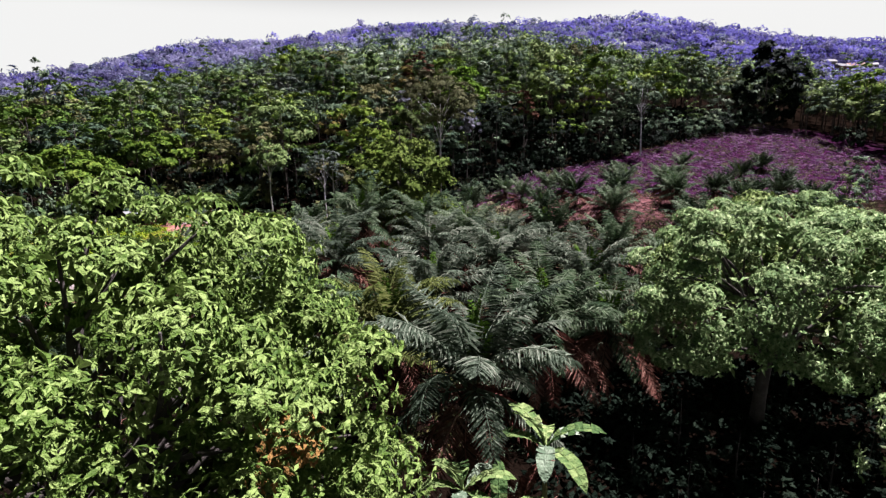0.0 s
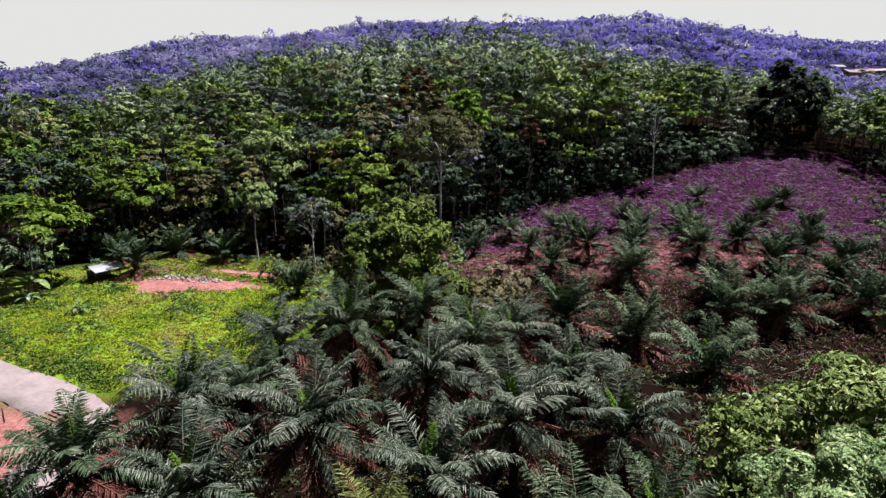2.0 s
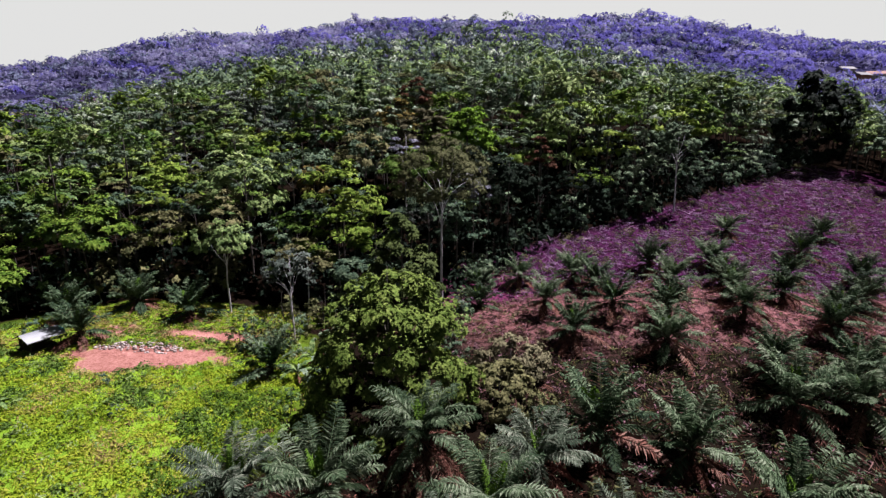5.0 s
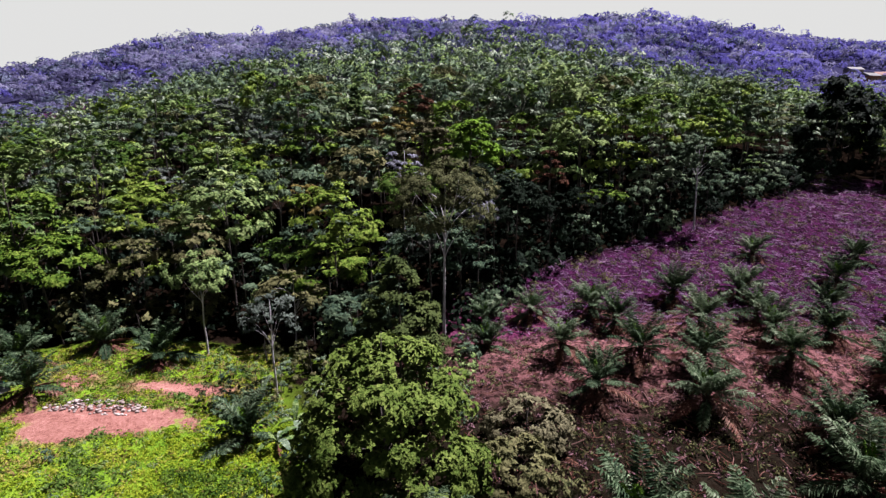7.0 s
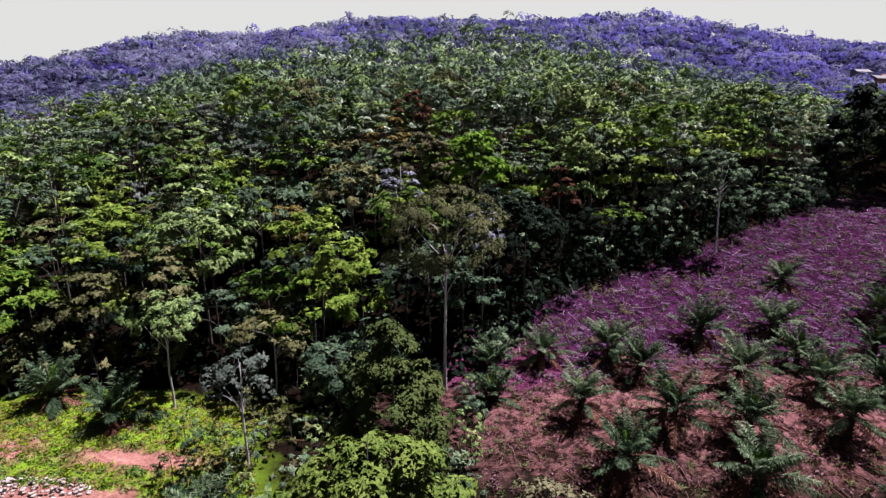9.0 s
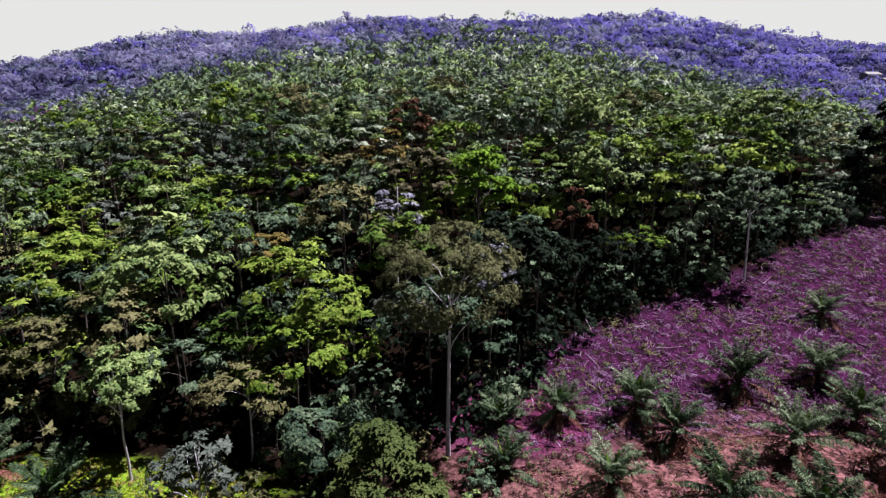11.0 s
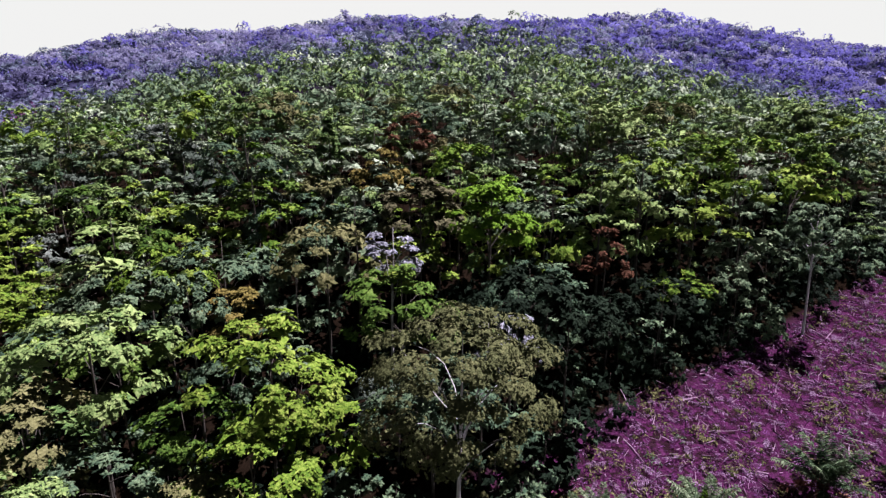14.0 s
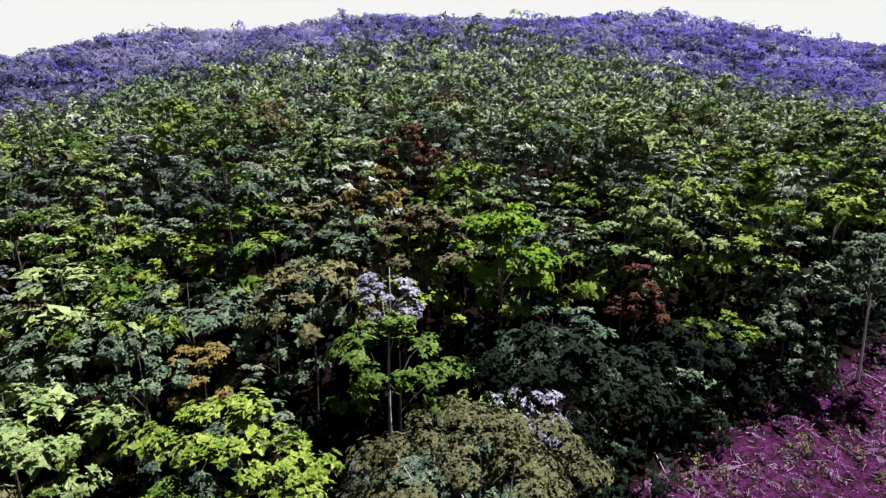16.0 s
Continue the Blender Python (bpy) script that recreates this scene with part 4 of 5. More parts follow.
tagged(new("tall_grass", mesh_from("tall_grass", gv, gt, LEAF_YELLOW, normals=gn)), "taller green weeds in tufts across the field", "weeds", kind="stuff")
rim_at = scatter(r_low, 2600, -62, -16, 50, 76, lambda x, y: in_field(x, y) & ((np.abs(y - 58.5 + 0.42 * (x + 37)) < 1.9) | (x > -23.5 - 0.12 * (y - 60))))
gv, gt, gn = clump_leaves(r_low, rim_at, r_low.uniform(0.35, 0.85, len(rim_at)), 18, 0.36, 0.14, 0.9, 0.0, 0.0)
tagged(new("rank_grass", mesh_from("rank_grass", gv, gt, LEAF_LUSH, normals=gn)), "rank dark green weeds along the rim of the field", "weeds", kind="stuff")
dry = np.concatenate([scatter(r_low, 1500, -70, -12, 55, 104, in_field), scatter(r_low, 1600, -54, -18, 84, 104, in_field)])
tufts("dry_grass", blade_arrays(r_low, dry, 7, 0.45, 0.08, 1.2), leaf_material("grass_dry", [(0.13, 0.09, 0.03), (0.26, 0.19, 0.07), (0.36, 0.28, 0.13)], rough=0.8), "dry brown grass tufts", "grass")

LITTER_PURPLE = rough_material("felled_stems", [(0.025, 0.007, 0.024), (0.10, 0.042, 0.097), (0.42, 0.28, 0.41)], 0.6, by_piece=1.4, tone=0.36)
LITTER_BROWN = rough_material("dry_stems", [(0.06, 0.02, 0.015), (0.17, 0.075, 0.06), (0.32, 0.19, 0.18)], 0.6, by_piece=0.9, tone=0.3)


def strewn(r, base, length, radius):
    """Fallen stems lying every way on the ground, bowed and crossing."""
    pieces = []
    for b in base:
        L, a, q = length * r.uniform(0.3, 1.5), r.uniform(0, 2 * np.pi), r.normal(0, 0.05)
        t = np.linspace(-0.5, 0.5, 4)
        x = b[0] + L * t * math.cos(a) - q * L * (1 - 4 * t * t) * math.sin(a)
        y = b[1] + L * t * math.sin(a) + q * L * (1 - 4 * t * t) * math.cos(a)
        z = ground_height(x, y) + r.uniform(0.02, 0.3) + np.abs(r.normal(0, 0.3)) * (t + 0.5)
        pieces.append(tube(np.column_stack([x, y, z]), radius * r.uniform(0.6, 1.5) * np.array([1, 0.9, 0.7, 0.3]), 3))
    return joined(pieces)


tagged(new("felled_litter", mesh_from("felled_litter", *strewn(r_low, scatter(r_low, 8200, 2, 116, 104, 184, in_felled), 0.9, 0.05), LITTER_PURPLE)), "purplish felled stems and dry fronds strewn over cleared ground", "litter", kind="stuff")
tagged(new("felled_poles", mesh_from("felled_poles", *strewn(r_low, scatter(r_low, 900, 2, 116, 104, 184, in_felled), 2.6, 0.06), LITTER_PURPLE)), "long pinkish felled poles lying across cleared ground", "litter", kind="stuff")
in_rows = lambda x, y: (((x - 34) / 34) ** 2 + ((y - 84) / 26) ** 2 < 1)
tagged(new("dry_litter", mesh_from("dry_litter", *strewn(r_low, scatter(r_low, 2200, 0, 70, 58, 112, in_rows), 1.5, 0.045), LITTER_BROWN)), "reddish-brown dry stems between young palms", "litter", kind="stuff")
curls = scatter(r_low, 3000, 2, 116, 104, 184, in_felled)
tufts("dry_leaves", blade_arrays(r_low, curls, 5, 0.45, 0.07, 2.2), leaf_material("litter_leaf", [(0.04, 0.012, 0.045), (0.14, 0.05, 0.15), (0.30, 0.15, 0.31)], rough=0.9, spec=0.05), "curled dry purplish leaves on felled ground", "litter")
weeds_at = scatter(r_low, 520, 2, 112, 84, 180, lambda x, y: (y < wood_edge(x) - 1))
tufts("weeds", blade_arrays(r_low, weeds_at, 18, 0.6, 0.12, 1.2), LEAF_OLIVE, "scattered green weeds on cleared ground", "weeds")
under_at = scatter(r_low, 5200, -30, 62, 6, 88, lambda x, y: ~in_field(x, y) & (y < 66 + 0.25 * x) & ((x > -26) | (y < 34)) & ((x < 4) | (y > 34)) & (x < 44))
tufts("undergrowth", blade_arrays(r_low, under_at, 11, 0.42, 0.07, 1.4), LEAF_DEEP, "dark ferns and weeds under the oil palms", "undergrowth")
fallen_at = scatter(r_low, 900, -28, 58, 10, 84, lambda x, y: ~in_field(x, y) & ((x < 6) | (y > 40)))
tufts("fallen_fronds", blade_arrays(r_low, fallen_at, 10, 0.6, 0.05, 2.0), FROND_DEAD, "rust-brown fallen fronds under the oil palms", "litter")
piles_at = scatter(r_low, 4200, 2, 116, 100, 184, in_felled)
pile_r = r_low.uniform(0.25, 0.8, len(piles_at))
pv, pt, pn = clump_leaves(r_low, piles_at, pile_r, 16, 0.34, 0.1, 0.5, 0.1, 0.0)
tagged(new("litter_heaps", mesh_from("litter_heaps", pv, pt, leaf_material("heap_leaf", [(0.016, 0.005, 0.014), (0.064, 0.022, 0.06), (0.18, 0.08, 0.165), (0.34, 0.19, 0.32)], rough=0.9, spec=0.05, spread=0.8, tone=0.36), normals=pn)), "heaps of purplish dry leaves and cut fronds", "litter", kind="stuff")
green_at = scatter(r_low, 2600, 2, 112, 74, 180, lambda x, y: (y < wood_edge(x) - 1))
gv, gt, gn = clump_leaves(r_low, green_at, r_low.uniform(0.3, 0.9, len(green_at)), 18, 0.34, 0.14, 0.7, 0.1, 0.0)
tagged(new("low_weeds", mesh_from("low_weeds", gv, gt, LEAF_OLIVE, normals=gn)), "low green weeds among felled stems", "weeds", kind="stuff")
r_scrub = np.random.default_rng(77)
scrub_at = scatter(r_scrub, 2400, 2, 116, 98, 184, in_felled)
patchy = np.array([noise.noise((p[0] * 0.16, p[1] * 0.16, 7.5)) + 0.5 * noise.noise((p[0] * 0.6, p[1] * 0.6, 1.5)) for p in scrub_at])
for name, chosen, material, label in (("scrub", scrub_at[patchy > 0.22], LEAF_OLIVE, "knee-high olive scrub in patches on felled ground"), ("shrubby_regrowth", scrub_at[(patchy > 0.04) & (patchy < 0.13)], LEAF_DEEP, "dark green shrubby regrowth among felled stems")):
    sv, st, sn = clump_leaves(r_scrub, chosen, r_scrub.uniform(0.5, 1.25, len(chosen)), 30, 0.4, 0.15, 0.9, 0.15, 0.0)
    tagged(new(name, mesh_from(name, sv, st, material, normals=sn)), label, "scrub", kind="stuff")
brown_at = scatter(r_low, 2800, 0, 72, 54, 112, in_rows)
bv, bt, bn_ = clump_leaves(r_low, brown_at, r_low.uniform(0.15, 0.55, len(brown_at)), 9, 0.36, 0.16, 0.45, 0.1, 0.0)
tagged(new("soil_litter", mesh_from("soil_litter", bv, bt, leaf_material("soil_leaf", [(0.012, 0.007, 0.006), (0.045, 0.02, 0.018), (0.13, 0.06, 0.06), (0.34, 0.19, 0.2)], rough=0.9, spec=0.05, spread=0.8, tone=0.3), normals=bn_)), "reddish-brown dry leaf litter between young palms", "litter", kind="stuff")


def cut_fronds(r, base):
    """Old palm leaves thrown on the ground."""
    kinds = [frond(900 + k, 2.6, 8, 14, 9, 0.6, 0.12) for k in range(4)]
    pieces = []
    for p in base:
        v, f = kinds[int(r.integers(0, 4))]
        m = np.array((pose(p[0], p[1], p[2] + r.uniform(0.1, 0.35), r.normal(0, 14), r.normal(0, 8), r.uniform(0, 360)) @ Matrix.Scale(r.uniform(0.4, 0.95), 4)))
        pieces.append((v @ m[:3, :3].T + m[:3, 3], f))
    return joined(pieces)


tagged(new("cut_fronds", mesh_from("cut_fronds", *cut_fronds(r_low, scatter(r_low, 2300, 2, 116, 100, 184, in_felled)), leaf_material("cut_frond_leaf", [(0.022, 0.007, 0.019), (0.095, 0.04, 0.085), (0.25, 0.14, 0.23), (0.4, 0.27, 0.38)], rough=0.9, spread=0.9, tone=0.32))), "cut dry palm fronds lying on felled ground", "litter", kind="stuff")
tagged(new("cut_fronds", mesh_from("cut_fronds", *cut_fronds(r_low, scatter(r_low, 260, -26, 66, 14, 108, lambda x, y: ~in_field(x, y) & (y < wood_edge(x) - 3) & ((x < 6) | (y > 44)))), FROND_DEAD)), "reddish dry palm fronds lying between the palms", "litter", kind="stuff")

# rank olive growth between the palms of the lower plantation
rank_at = scatter(r_low, 3200, -26, 62, 24, 84, lambda x, y: ~in_field(x, y) & (x > -24) & (y < 84 + 0.1 * x) & ((x < 2) | (y > 40)))
rv, rt, rn = clump_leaves(r_low, rank_at, r_low.uniform(0.3, 0.85, len(rank_at)), 14, 0.42, 0.15, 0.7, 0.1, -0.1)
tagged(new("rank_growth", mesh_from("rank_growth", rv, rt, leaf_material("leaf_rank", [(0.010, 0.014, 0.005), (0.028, 0.036, 0.012), (0.07, 0.075, 0.024), (0.15, 0.1, 0.04)], spread=0.6, tone=0.4), normals=rn)), "rank dark olive weeds between the palms", "undergrowth", kind="stuff")

# ferns added under the broad trees, with the deep shade in their colour
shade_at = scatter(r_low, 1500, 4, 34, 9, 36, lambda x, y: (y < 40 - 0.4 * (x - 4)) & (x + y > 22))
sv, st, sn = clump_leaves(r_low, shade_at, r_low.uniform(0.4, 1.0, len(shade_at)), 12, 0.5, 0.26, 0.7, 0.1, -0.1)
tagged(new("shade_ferns", mesh_from("shade_ferns", sv, st, LEAF_DARK_SHADED, normals=sn)), "ferns under broad trees with deep shade in their colour", "undergrowth", kind="stuff")

# ferns and saplings that close the forest floor, near-black to stand for its shade
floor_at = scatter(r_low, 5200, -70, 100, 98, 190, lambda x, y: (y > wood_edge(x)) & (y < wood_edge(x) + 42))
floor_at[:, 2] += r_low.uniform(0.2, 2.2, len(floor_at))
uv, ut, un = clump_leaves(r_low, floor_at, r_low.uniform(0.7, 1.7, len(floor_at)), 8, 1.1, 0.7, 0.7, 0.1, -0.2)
tagged(new("forest_floor_growth", mesh_from("forest_floor_growth", uv, ut, LEAF_DARK_SHADED, normals=un)), "ferns and saplings under the forest trees with shade in their colour", "undergrowth", kind="stuff")

field_at = scatter(r_low, 1500, -72, -12, 50, 106, in_field)
fv, ft, fn = clump_leaves(r_low, field_at, r_low.uniform(0.15, 0.55, len(field_at)), 12, 0.26, 0.12, 0.7, 0.0, 0.0)
tagged(new("field_weeds", mesh_from("field_weeds", fv, ft, LEAF_FRESH, normals=fn)), "small dark green weeds dotted over the field", "weeds", kind="stuff")


# ---- road, shelter and other built things ----
def box(x0, x1, y0, y1, z0, z1, bevel=0.0):
    bm = bmesh.new()
    bmesh.ops.create_cube(bm, size=1)
    for v in bm.verts:
        v.co = ((x0 + x1) / 2 + v.co.x * (x1 - x0), (y0 + y1) / 2 + v.co.y * (y1 - y0), (z0 + z1) / 2 + v.co.z * (z1 - z0))
    if bevel:
        bmesh.ops.bevel(bm, geom=bm.edges[:], offset=bevel, segments=1, affect="EDGES")
    return bm


def bm_part(name, bm, material, parent, label=""):
    me = bpy.data.meshes.new(name)
    bm.to_mesh(me)
    bm.free()
    me.materials.append(material)
    return part(name, me, parent, label)


CONCRETE = rough_material("pale_concrete", [(0.30, 0.25, 0.23), (0.52, 0.45, 0.43), (0.66, 0.60, 0.58)], 0.5, 0.9, 0.02, 0.2, tone=0.21)
TIMBER = rough_material("weathered_timber", [(0.12, 0.07, 0.05), (0.30, 0.20, 0.15), (0.48, 0.36, 0.30)], 1.2, by_piece=0.6, tone=0.25)
DARK_WOOD = rough_material("dark_board", [(0.02, 0.015, 0.012), (0.05, 0.04, 0.03), (0.1, 0.08, 0.06)], 1.5)
SHEET = rough_material("roof_sheet_pale", [(0.45, 0.5, 0.55), (0.66, 0.70, 0.74), (0.78, 0.8, 0.82)], 0.8, 0.4, 0.1, 0.1, tone=0.2)
SHEET_BLUE = rough_material("roof_sheet_blue", [(0.02, 0.03, 0.09), (0.05, 0.07, 0.18), (0.09, 0.12, 0.26)], 0.8, 0.4, 0.05, 0.1, tone=0.15)
TEAL = rough_material("teal_tarp", [(0.03, 0.22, 0.22), (0.07, 0.36, 0.36)], 1.0, 0.5, 0.05, 0.1, tone=0.3)
RUBBLE = rough_material("rubble", [(0.25, 0.16, 0.15), (0.5, 0.42, 0.4), (0.75, 0.7, 0.68)], 1.5, by_piece=0.8, tone=0.34)


def build_road():
    px = np.array([-110, -80, -60, -44, -33.5, -28.6, -27.4, -28.2, -31, -36, -45])
    py = np.array([84, 72.5, 64.2, 57.2, 52.6, 48.6, 40, 26, 5, -25, -70.0])
    s = np.linspace(0, len(px) - 1, 110)
    x, y = np.interp(s, range(len(px)), px), np.interp(s, range(len(py)), py)
    ker = np.ones(9) / 9
    xe, ye = np.convolve(np.pad(x, 4, "edge"), ker, "valid"), np.convolve(np.pad(y, 4, "edge"), ker, "valid")
    tang = unit(np.column_stack([np.gradient(xe), np.gradient(ye)]))
    side = np.column_stack([-tang[:, 1], tang[:, 0]])
    r = np.random.default_rng(4)
    rows = []
    for off in (-2.35, -2.3, -0.8, 0.8, 2.3, 2.35):
        q = np.column_stack([xe, ye]) + side * (off + (r.normal(0, 0.05, (len(xe), 1)) if abs(off) > 2 else 0))
        rows.append(np.column_stack([q, ground_height(q[:, 0], q[:, 1]) + (-0.25 if abs(off) > 2.32 else 0.12)]))
    v = np.stack(rows, 1).reshape(-1, 3)
    f = []
    for i in range(len(xe) - 1):
        for j in range(5):
            a = i * 6 + j
            f += [[a, a + 6, a + 1], [a + 1, a + 6, a + 7]]
    tagged(new("road", mesh_from("road", v, f, CONCRETE)), "narrow pale concrete road beside a field", "road", kind="structure")


build_road()


def build_shelter():
    x, y = -48.8, 84.6
    root = new("shelter")
    root.matrix_basis = pose(x, y, gh(x, y), 0, 0, 62)
    for px, py, h in ((-1.6, -1.2, 1.7), (1.6, -1.2, 1.7), (-1.6, 1.2, 1.7), (1.6, 1.2, 1.7)):
        v, f = tube([(px, py, -0.3), (px + 0.02, py, 0.9), (px, py + 0.02, h)], [0.07, 0.065, 0.06], 7)
        part("post", mesh_from("post", v, f, DARK_WOOD, True), root)
    for k, (a, b, material, label) in enumerate((((-1.75, 1.62), (0, 2.35), SHEET, "pale metal roof sheet"), ((1.75, 1.62), (0, 2.35), SHEET_BLUE, "dark blue roof sheet"))):
        n = 40
        xs = np.linspace(-2.1, 2.1, n)
        wave = 0.025 * np.cos(np.arange(n) * np.pi)
        rows = []
        for (yy, zz) in ((a[0], a[1]), (b[0], b[1])):
            for dz in (0.0, 0.03):
                rows.append(np.column_stack([xs, np.full(n, yy), zz + wave + dz]))
        v = np.concatenate(rows)
        f = []
        for i in range(n - 1):
            for u, w in ((0, 2), (3, 1), (1, 0), (2, 3)):
                p, q = u * n + i, w * n + i
                f += [[p, p + 1, q], [p + 1, q + 1, q]]
        part("roof_sheet", mesh_from("roof_sheet", v, f, material), root, label)
    for i in range(9):
        bm_part("wall_board", box(-1.6 + i * 0.355, -1.27 + i * 0.355, 1.17, 1.2, 0.05 + 0.02 * (i % 3), 1.55, 0.006), DARK_WOOD, root)
    bm_part("platform", box(-1.5, 1.5, -1.1, 1.1, 0.32, 0.4, 0.01), DARK_WOOD, root)
    v, f = leaves(np.array([[2.0, -1.7, 1.66]]), np.array([[0.1, 1.0, 0.35]]), np.array([[0.2, 0, 1.0]]), 2.0, 0.7, 0.1, 0.0)
    part("tarp", mesh_from("tarp", np.concatenate([v, v - [0, 0, 0.02]]), np.concatenate([f, f[:, ::-1] + len(v)]), TEAL), root, "teal plastic edge strip")
    tagged(root, "small open shelter with a pale metal roof beside trees", "shelter")


build_shelter()


def build_timber():
    r = np.random.default_rng(12)
    root = new("timber_stack")
    root.matrix_basis = pose(-31.3, 50.0, gh(-31.3, 50.0) + 0.02, 0, 0, -28)
    for layer in range(3):
        for i in range(9 - layer):
            y = -1.9 + i * 0.42 + 0.2 * layer + r.normal(0, 0.03)
            bm = box(-1.5 + r.normal(0, 0.1), 1.5 + r.normal(0, 0.15), y, y + 0.24, layer * 0.13, layer * 0.13 + 0.11, 0.008)
            ob = bm_part("plank", bm, TIMBER, root)
            ob.rotation_euler.z = r.normal(0, 0.03)
    tagged(root, "stack of weathered planks on the ground beside a road", "timber")


build_timber()


def build_fence():
    root = new("fence")
    pts = [(-47, 54.2), (-44, 53.0), (-41, 51.8), (-38, 50.5), (-35.6, 49.2), (-35.2, 45.8), (-35.0, 42.4), (-35.0, 39.0)]
    root.matrix_basis = pose(-41, 51.8, 0)
    for x, y in pts:
        z = gh(x, y)
        v, f = tube([(x + 41, y - 51.8, z - 0.3), (x + 41.02, y - 51.8, z + 0.6), (x + 41, y - 51.77, z + 1.25)], [0.06, 0.055, 0.05], 6)
        part("post", mesh_from("post", v, f, DARK_WOOD, True), root)
    for h in (0.55, 1.05):
        line = [(x + 41, y - 51.8, gh(x, y) + h) for x, y in pts]
        v, f = tube(line, [0.012] * len(line), 4)
        part("wire", mesh_from("wire", v, f, DARK_WOOD), root)
    tagged(root, "low fence of dark posts and wire beside a road", "fence")


build_fence()

r_rub = np.random.default_rng(6)
stones = []
for p in scatter(r_rub, 1500, -48, -28, 82, 92, lambda x, y: (((x + 37.5) / 5.5) ** 2 + ((y - 85.2) / 1.5) ** 2 < 1)):
    ico = sphere_ways(r_rub, 12, -0.6) * r_rub.uniform(0.06, 0.24) * np.array([1.3, 1, 0.8])
    bm = bmesh.new()
    for q in ico:
        bm.verts.new(q)
    hull = bmesh.ops.convex_hull(bm, input=bm.verts[:])
    bmesh.ops.delete(bm, geom=[v for v in bm.verts if not v.link_faces], context="VERTS")
    bmesh.ops.triangulate(bm, faces=bm.faces[:])
    bm.verts.index_update()
    heap = np.array([0, 0, 0.55 * max(0.0, 1 - ((p[0] + 37.5) / 5.5) ** 2 - ((p[1] - 85.2) / 1.5) ** 2) * r_rub.random()])
    stones.append((np.array([v.co[:] for v in bm.verts]) + p + heap, np.array([[v.index for v in f.verts] for f in bm.faces])))
    bm.free()
tagged(new("rubble", mesh_from("rubble", *joined(stones), RUBBLE)), "pale rubble and broken stones on reddish soil", "rubble", kind="stuff")


# ---- bananas and small plants ----
def banana_leaf(seed, length, width, lift, fall):
    r = np.random.default_rng(seed)
    n = 10
    a = np.radians(np.linspace(lift, lift - fall, n))
    seg = length / (n - 1)
    x, z = np.concatenate([[0], np.cumsum(np.cos(a[:-1]) * seg)]), np.concatenate([[0], np.cumsum(np.sin(a[:-1]) * seg)])
    spine = np.column_stack([x, 0 * x, z])
    t = np.linspace(0, 1, n)
    w = width * 0.5 * np.clip(np.sin(np.pi * np.clip((t - 0.14) / 0.86, 0, 1)), 0, 1) ** 0.55
    nrm = np.column_stack([-np.sin(a), 0 * a, np.cos(a)])
    v, f = tube(spine, np.linspace(0.05, 0.012, n), 4)
    pieces = [(v, f)]
    for s in (-1, 1):
        for i in range(1, n - 1):
            p, q = spine[i], spine[i + 1]
            droop = r.uniform(-0.1, 0.35)
            e0 = p + np.array([0, s, 0]) * w[i] + nrm[i] * w[i] * (0.3 - droop)
            e1 = q + np.array([0, s, 0]) * w[i + 1] + nrm[i + 1] * w[i + 1] * (0.3 - droop)
            pieces.append((np.array([p, q * 0.97 + p * 0.03, e1 * 0.96 + e0 * 0.04, e0]), np.array([[0, 1, 2], [0, 2, 3]])))
    return joined(pieces)


BANANA_LEAVES = [mesh_from("leaf", *banana_leaf(k, 2.3, 0.62, lift, fall), mat_) for k, (lift, fall, mat_) in enumerate(((78, 60, LEAF_FRESH), (60, 90, LEAF_FRESH), (45, 100, LEAF_PALE), (30, 90, LEAF_FRESH), (-30, 50, FROND_DEAD)))]
BANANA_STEM = mesh_from("stem", *tube([(0, 0, -0.2), (0.03, 0, 0.5), (0, 0.03, 1.0)], [0.15, 0.12, 0.07], 8), rough_material("banana_stem", [(0.08, 0.09, 0.03), (0.2, 0.2, 0.08), (0.28, 0.22, 0.12)], 2.0), True)


def banana(x, y, height, size, r):
    root = new("banana_plant")
    root.matrix_basis = pose(x, y, gh(x, y), 0, 0, r.uniform(0, 360)) @ Matrix.Scale(size, 4)
    h = height / size
    part("stem", BANANA_STEM, root).scale = (1, 1, h)
    turn = 0
    for k in (0, 1, 1, 2, 2, 3, 3, 3, 4):
        turn += 137.5 + r.uniform(-15, 15)
        ob = part("leaf", BANANA_LEAVES[k], root, "dry brown leaf" if k == 4 else "")
        ob.matrix_basis = pose(0, 0, h * 0.98 - (0.3 if k == 4 else 0), 0, 0, turn) @ Matrix.Scale(r.uniform(0.8, 1.15), 4)
    tagged(root, "banana plant with broad arching green leaves", "banana plant", "banana plants")


r_ban = np.random.default_rng(2)
for bx, by, bh, bs in ((0.5, 15.0, 4.9, 0.85), (3.4, 16.6, 5.2, 0.95), (1.6, 14.6, 4.0, 0.8), (-55.0, 78.5, 1.9, 1.7), (-58.5, 75.5, 1.5, 1.5), (-53.5, 76.0, 0.7, 0.8), (-44.0, 71.5, 0.5, 0.7), (-61.5, 82.5, 2.2, 1.3), (-57.5, 72.0, 0.6, 0.8), (26.0, 50.2, 0.9, 0.8), (-15.5, 82.0, 1.2, 1.0), (-16.5, 79.0, 1.0, 1.0)):
    banana(bx, by, bh, bs, r_ban)

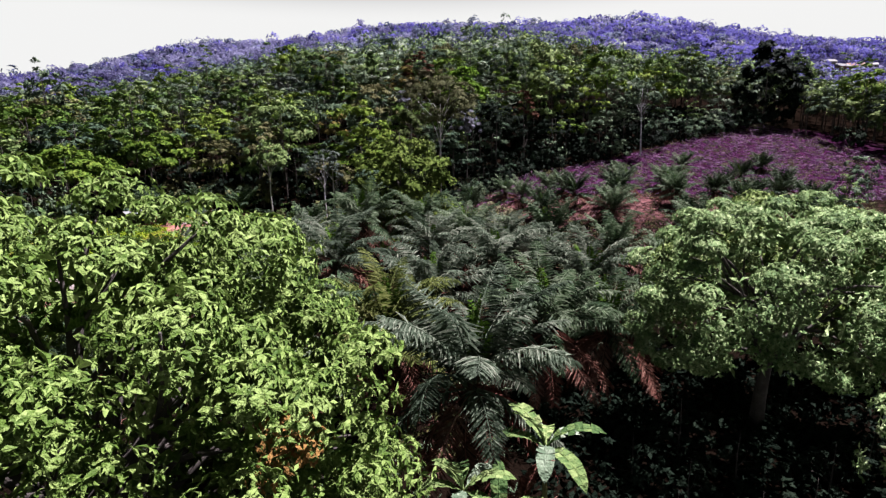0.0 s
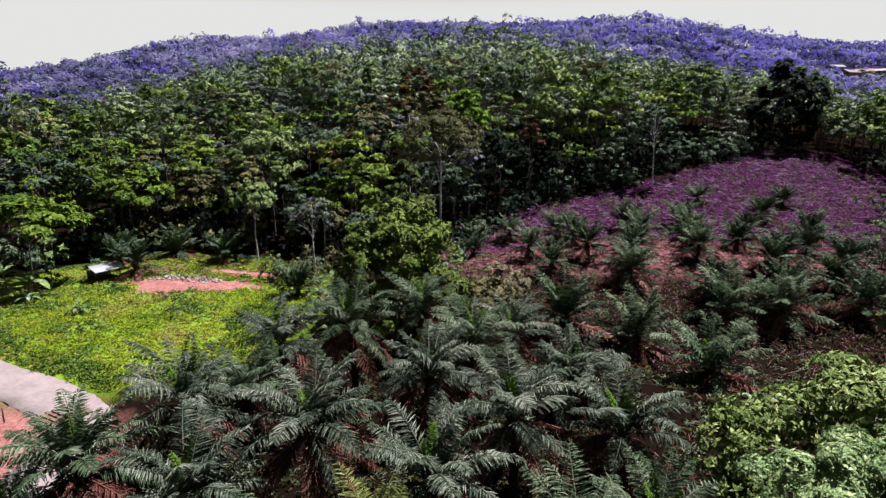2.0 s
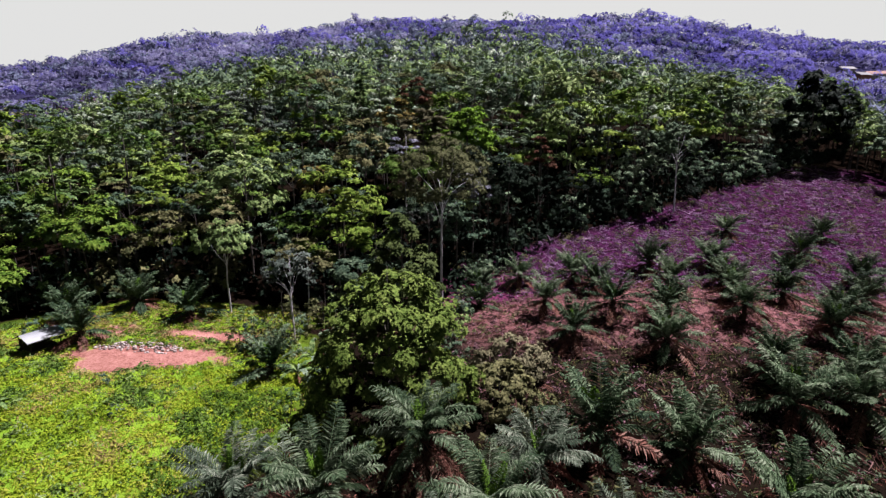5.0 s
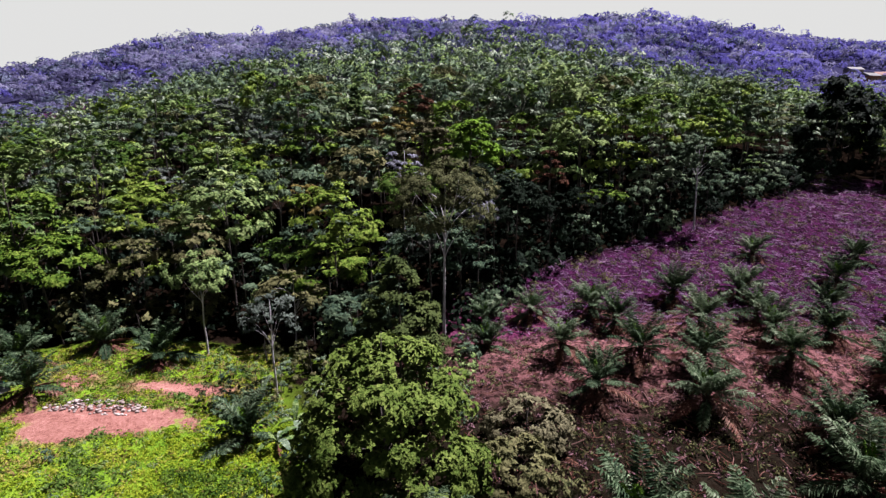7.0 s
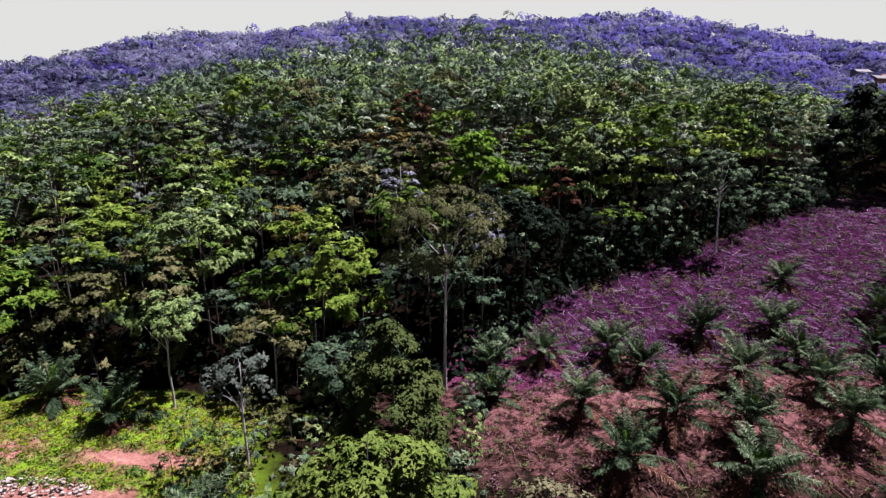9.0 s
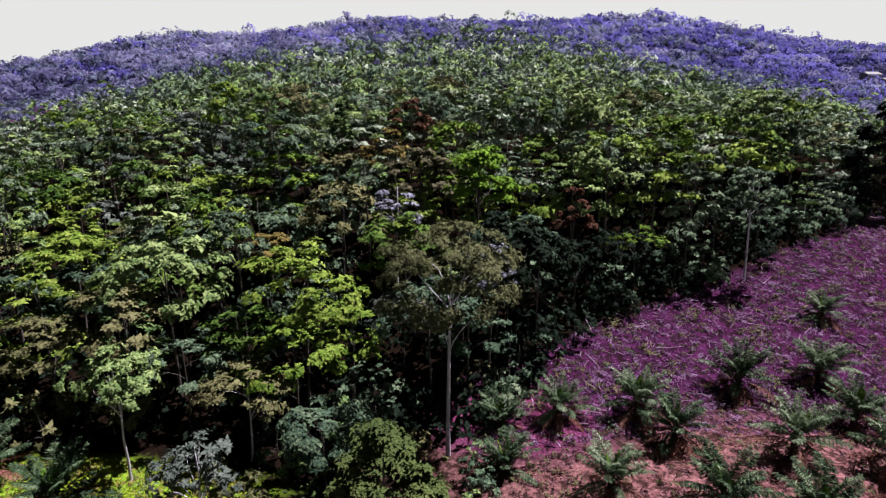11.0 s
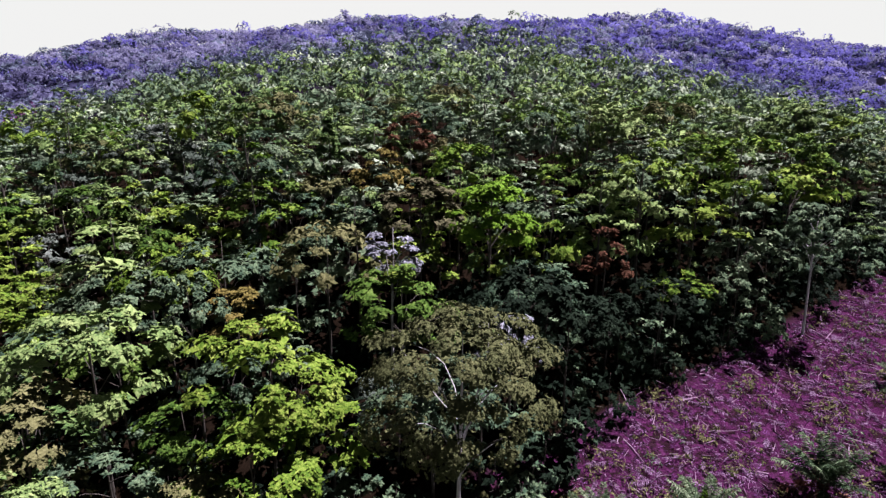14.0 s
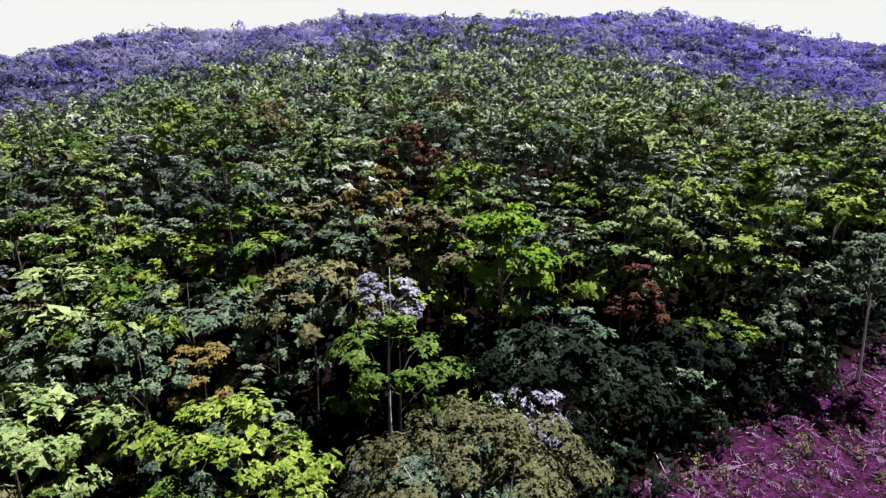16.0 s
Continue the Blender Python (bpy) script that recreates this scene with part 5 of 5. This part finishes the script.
# low bushes of field and plantation
r_bush = np.random.default_rng(14)
for i in range(46):
    bx, by = r_bush.uniform(-26, 3), r_bush.uniform(84, 104)
    bk = int(r_bush.integers(0, 3))
    plant("bush", tree_meshes(("shrub", bk), "bush", 300 + bk, 6.0, 3.2, 0.6, 16, 14, (LEAF_DEEP, LEAF_FRESH, LEAF_OLIVE)[bk], BARK_GREY), bx, by, r_bush.uniform(0, 360), r_bush.uniform(0.35, 0.75), ("dark leafy bush below the forest", "fresh green bush below the forest", "olive bush below the forest")[bk], "bush", "bushes")
for bx, by, bs, bk in ((-27.5, 93.6, 0.55, 1), (-24.0, 89.0, 0.35, 2), (-22.0, 86.0, 0.35, 0), (-23.0, 93.0, 0.4, 1), (-19.0, 90.0, 0.5, 2), (-28.9, 97.8, 0.3, 1), (-24.5, 95.0, 0.36, 2), (-20.0, 95.0, 0.4, 0), (-15.5, 72.0, 0.5, 1), (-13.5, 77.0, 0.6, 0), (-14.0, 65.0, 0.55, 1), (1.5, 66.0, 0.6, 2), (9.5, 70.5, 0.6, 2), (-36.5, 76.0, 0.3, 0), (-39.0, 68.0, 0.22, 1), (-32.0, 71.0, 0.25, 0),
                       (52.0, 66.0, 0.9, 1), (57.0, 74.0, 1.0, 1), (48.0, 58.0, 0.8, 0), (62.0, 82.0, 0.9, 0), (12.0, 60.0, 0.4, 2), (30.0, 48.0, 0.5, 0), (-52.5, 88.0, 0.6, 0), (-56.0, 84.0, 0.7, 0), (70.0, 92.0, 1.0, 0), (76.0, 101.0, 1.0, 1), (84.0, 110.0, 1.1, 0), (93.0, 120.0, 1.2, 0)):
    leafage = (LEAF_DEEP, LEAF_FRESH, LEAF_OLIVE)[bk]
    plant("bush", tree_meshes(("shrub", (0, 1, 2)[bk]), "bush", 300 + bk, 6.0, 3.2, 0.6, 16, 14, leafage, BARK_GREY), bx, by, r_bush.uniform(0, 360), bs, ("dark leafy bush on rough ground", "fresh green bush on rough ground", "olive-brown bush on rough ground")[bk], "bush", "bushes")
# added bushes whose near-black leaves stand for deep shade between the near trees
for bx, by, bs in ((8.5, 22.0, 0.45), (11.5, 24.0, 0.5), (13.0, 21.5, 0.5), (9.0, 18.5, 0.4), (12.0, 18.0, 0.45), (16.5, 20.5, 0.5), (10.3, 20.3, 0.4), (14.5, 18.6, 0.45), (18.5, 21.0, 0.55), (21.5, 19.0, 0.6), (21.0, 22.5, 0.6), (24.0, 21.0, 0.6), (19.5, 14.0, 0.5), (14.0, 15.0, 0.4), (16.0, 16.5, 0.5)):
    plant("bush", tree_meshes(("shrub", 4), "bush", 304, 6.0, 3.2, 0.6, 16, 14, LEAF_DARK_SHADED, BARK_GREY), bx, by, r_bush.uniform(0, 360), bs, "low bush under taller trees with shade in its leaf colour", "bush", "bushes")


# ---- far settlement and hazy hills ----
WALL_WHITE = rough_material("painted_wall", [(0.5, 0.46, 0.44), (0.7, 0.66, 0.64)], 0.3, 0.8, 0.1, 0.05, tone=0.2)
WALL_OCHRE = rough_material("ochre_wall", [(0.45, 0.2, 0.12), (0.62, 0.32, 0.2)], 0.3, 0.8, 0.1, 0.05, tone=0.2)
ROOF_GREY = rough_material("metal_roof", [(0.5, 0.5, 0.54), (0.72, 0.72, 0.75)], 0.3, 0.5, 0.1, 0.05, tone=0.13)
ROOF_RED = rough_material("red_roof", [(0.3, 0.12, 0.1), (0.48, 0.22, 0.18)], 0.3, 0.6, 0.1, 0.05, tone=0.2)
DARK_GLASS = rough_material("window_pane", [(0.02, 0.02, 0.03), (0.05, 0.05, 0.06)], 0.5, 0.2, 0.5, 0.0)


def house(x, y, length, depth, height, turn, wall, roof, label):
    root = new("house")
    root.matrix_basis = pose(x, y, gh(x, y) + 0.2, 0, 0, turn)
    bm_part("wall", box(-length / 2, length / 2, -depth / 2, depth / 2, -1.5, height), wall, root)
    bm = bmesh.new()
    o, h = 0.7, depth * 0.3
    a = [bm.verts.new(p) for p in ((-length / 2 - o, -depth / 2 - o, height + 0.02), (length / 2 + o, -depth / 2 - o, height + 0.02), (length / 2 + o, depth / 2 + o, height + 0.02), (-length / 2 - o, depth / 2 + o, height + 0.02), (-length / 2 - o, 0, height + h), (length / 2 + o, 0, height + h))]
    for f in ((0, 1, 5, 4), (2, 3, 4, 5), (0, 4, 3), (1, 2, 5), (3, 2, 1, 0)):
        bm.faces.new([a[i] for i in f])
    bm_part("roof", bm, roof, root)
    n = max(2, int(length / 3))
    for i in range(n):
        cx = -length / 2 + (i + 0.5) * length / n
        bm_part("window" if i else "door", box(cx - 0.6, cx + 0.6, -depth / 2 - 0.06, -depth / 2 - 0.01, 0.9 if i else 0.0, 2.2), DARK_GLASS, root)
    tagged(root, label, "house", "houses on the far hillside")


house(300, 418, 12, 8, 4.0, 20, WALL_OCHRE, ROOF_GREY, "far house with ochre walls and a pale metal roof")
house(318, 428, 11, 8, 3.6, -15, WALL_WHITE, ROOF_RED, "far white house with a reddish roof")
house(305, 440, 10, 7, 3.6, 5, WALL_WHITE, ROOF_GREY, "far white house with a pale metal roof")
house(338, 444, 15, 6, 2.6, -22, WALL_WHITE, ROOF_GREY, "long low far building with a white metal roof")
house(322, 408, 9, 7, 3.2, 30, WALL_WHITE, ROOF_GREY, "small far white house with a metal roof")
house(-196, 386, 9, 6, 3.0, 10, WALL_WHITE, ROOF_GREY, "small far hut with a metal roof on bare ground")

# the hills' pale lavender is distance haze given as base colour
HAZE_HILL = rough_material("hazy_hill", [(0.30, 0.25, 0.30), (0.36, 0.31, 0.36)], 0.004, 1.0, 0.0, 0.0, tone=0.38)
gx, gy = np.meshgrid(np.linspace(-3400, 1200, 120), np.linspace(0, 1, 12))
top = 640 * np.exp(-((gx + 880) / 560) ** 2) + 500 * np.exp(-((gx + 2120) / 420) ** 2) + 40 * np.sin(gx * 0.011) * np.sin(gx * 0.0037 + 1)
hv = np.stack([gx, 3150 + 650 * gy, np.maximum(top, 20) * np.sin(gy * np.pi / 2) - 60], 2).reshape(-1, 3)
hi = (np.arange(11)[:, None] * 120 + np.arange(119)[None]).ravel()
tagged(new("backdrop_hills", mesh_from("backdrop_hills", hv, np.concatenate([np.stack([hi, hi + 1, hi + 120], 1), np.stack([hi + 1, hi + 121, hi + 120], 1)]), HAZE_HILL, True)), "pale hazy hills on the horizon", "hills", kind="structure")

# a dry branch in the fruit tree
dr = np.random.default_rng(8)
dc = np.array([-3.0, 9.4, 9.2]) + dr.normal(0, 1, (9, 3)) * np.array([0.25, 0.2, 0.35])
dv, dt, dn = clump_leaves(dr, dc, dr.uniform(0.3, 0.5, 9), 26, 0.2, 0.09, 0.9, 0.4, -0.6)
fruit = next(o for o in scene.objects if o.name == "fruit_tree")
branch = part("dry_branch", mesh_from("dry_branch", dv - np.array(fruit.matrix_basis.translation), dt, leaf_material("leaf_orange", [(0.14, 0.07, 0.02), (0.30, 0.17, 0.05), (0.42, 0.27, 0.1)], tone=0.42), normals=dn), fruit, "dry orange-brown branch")
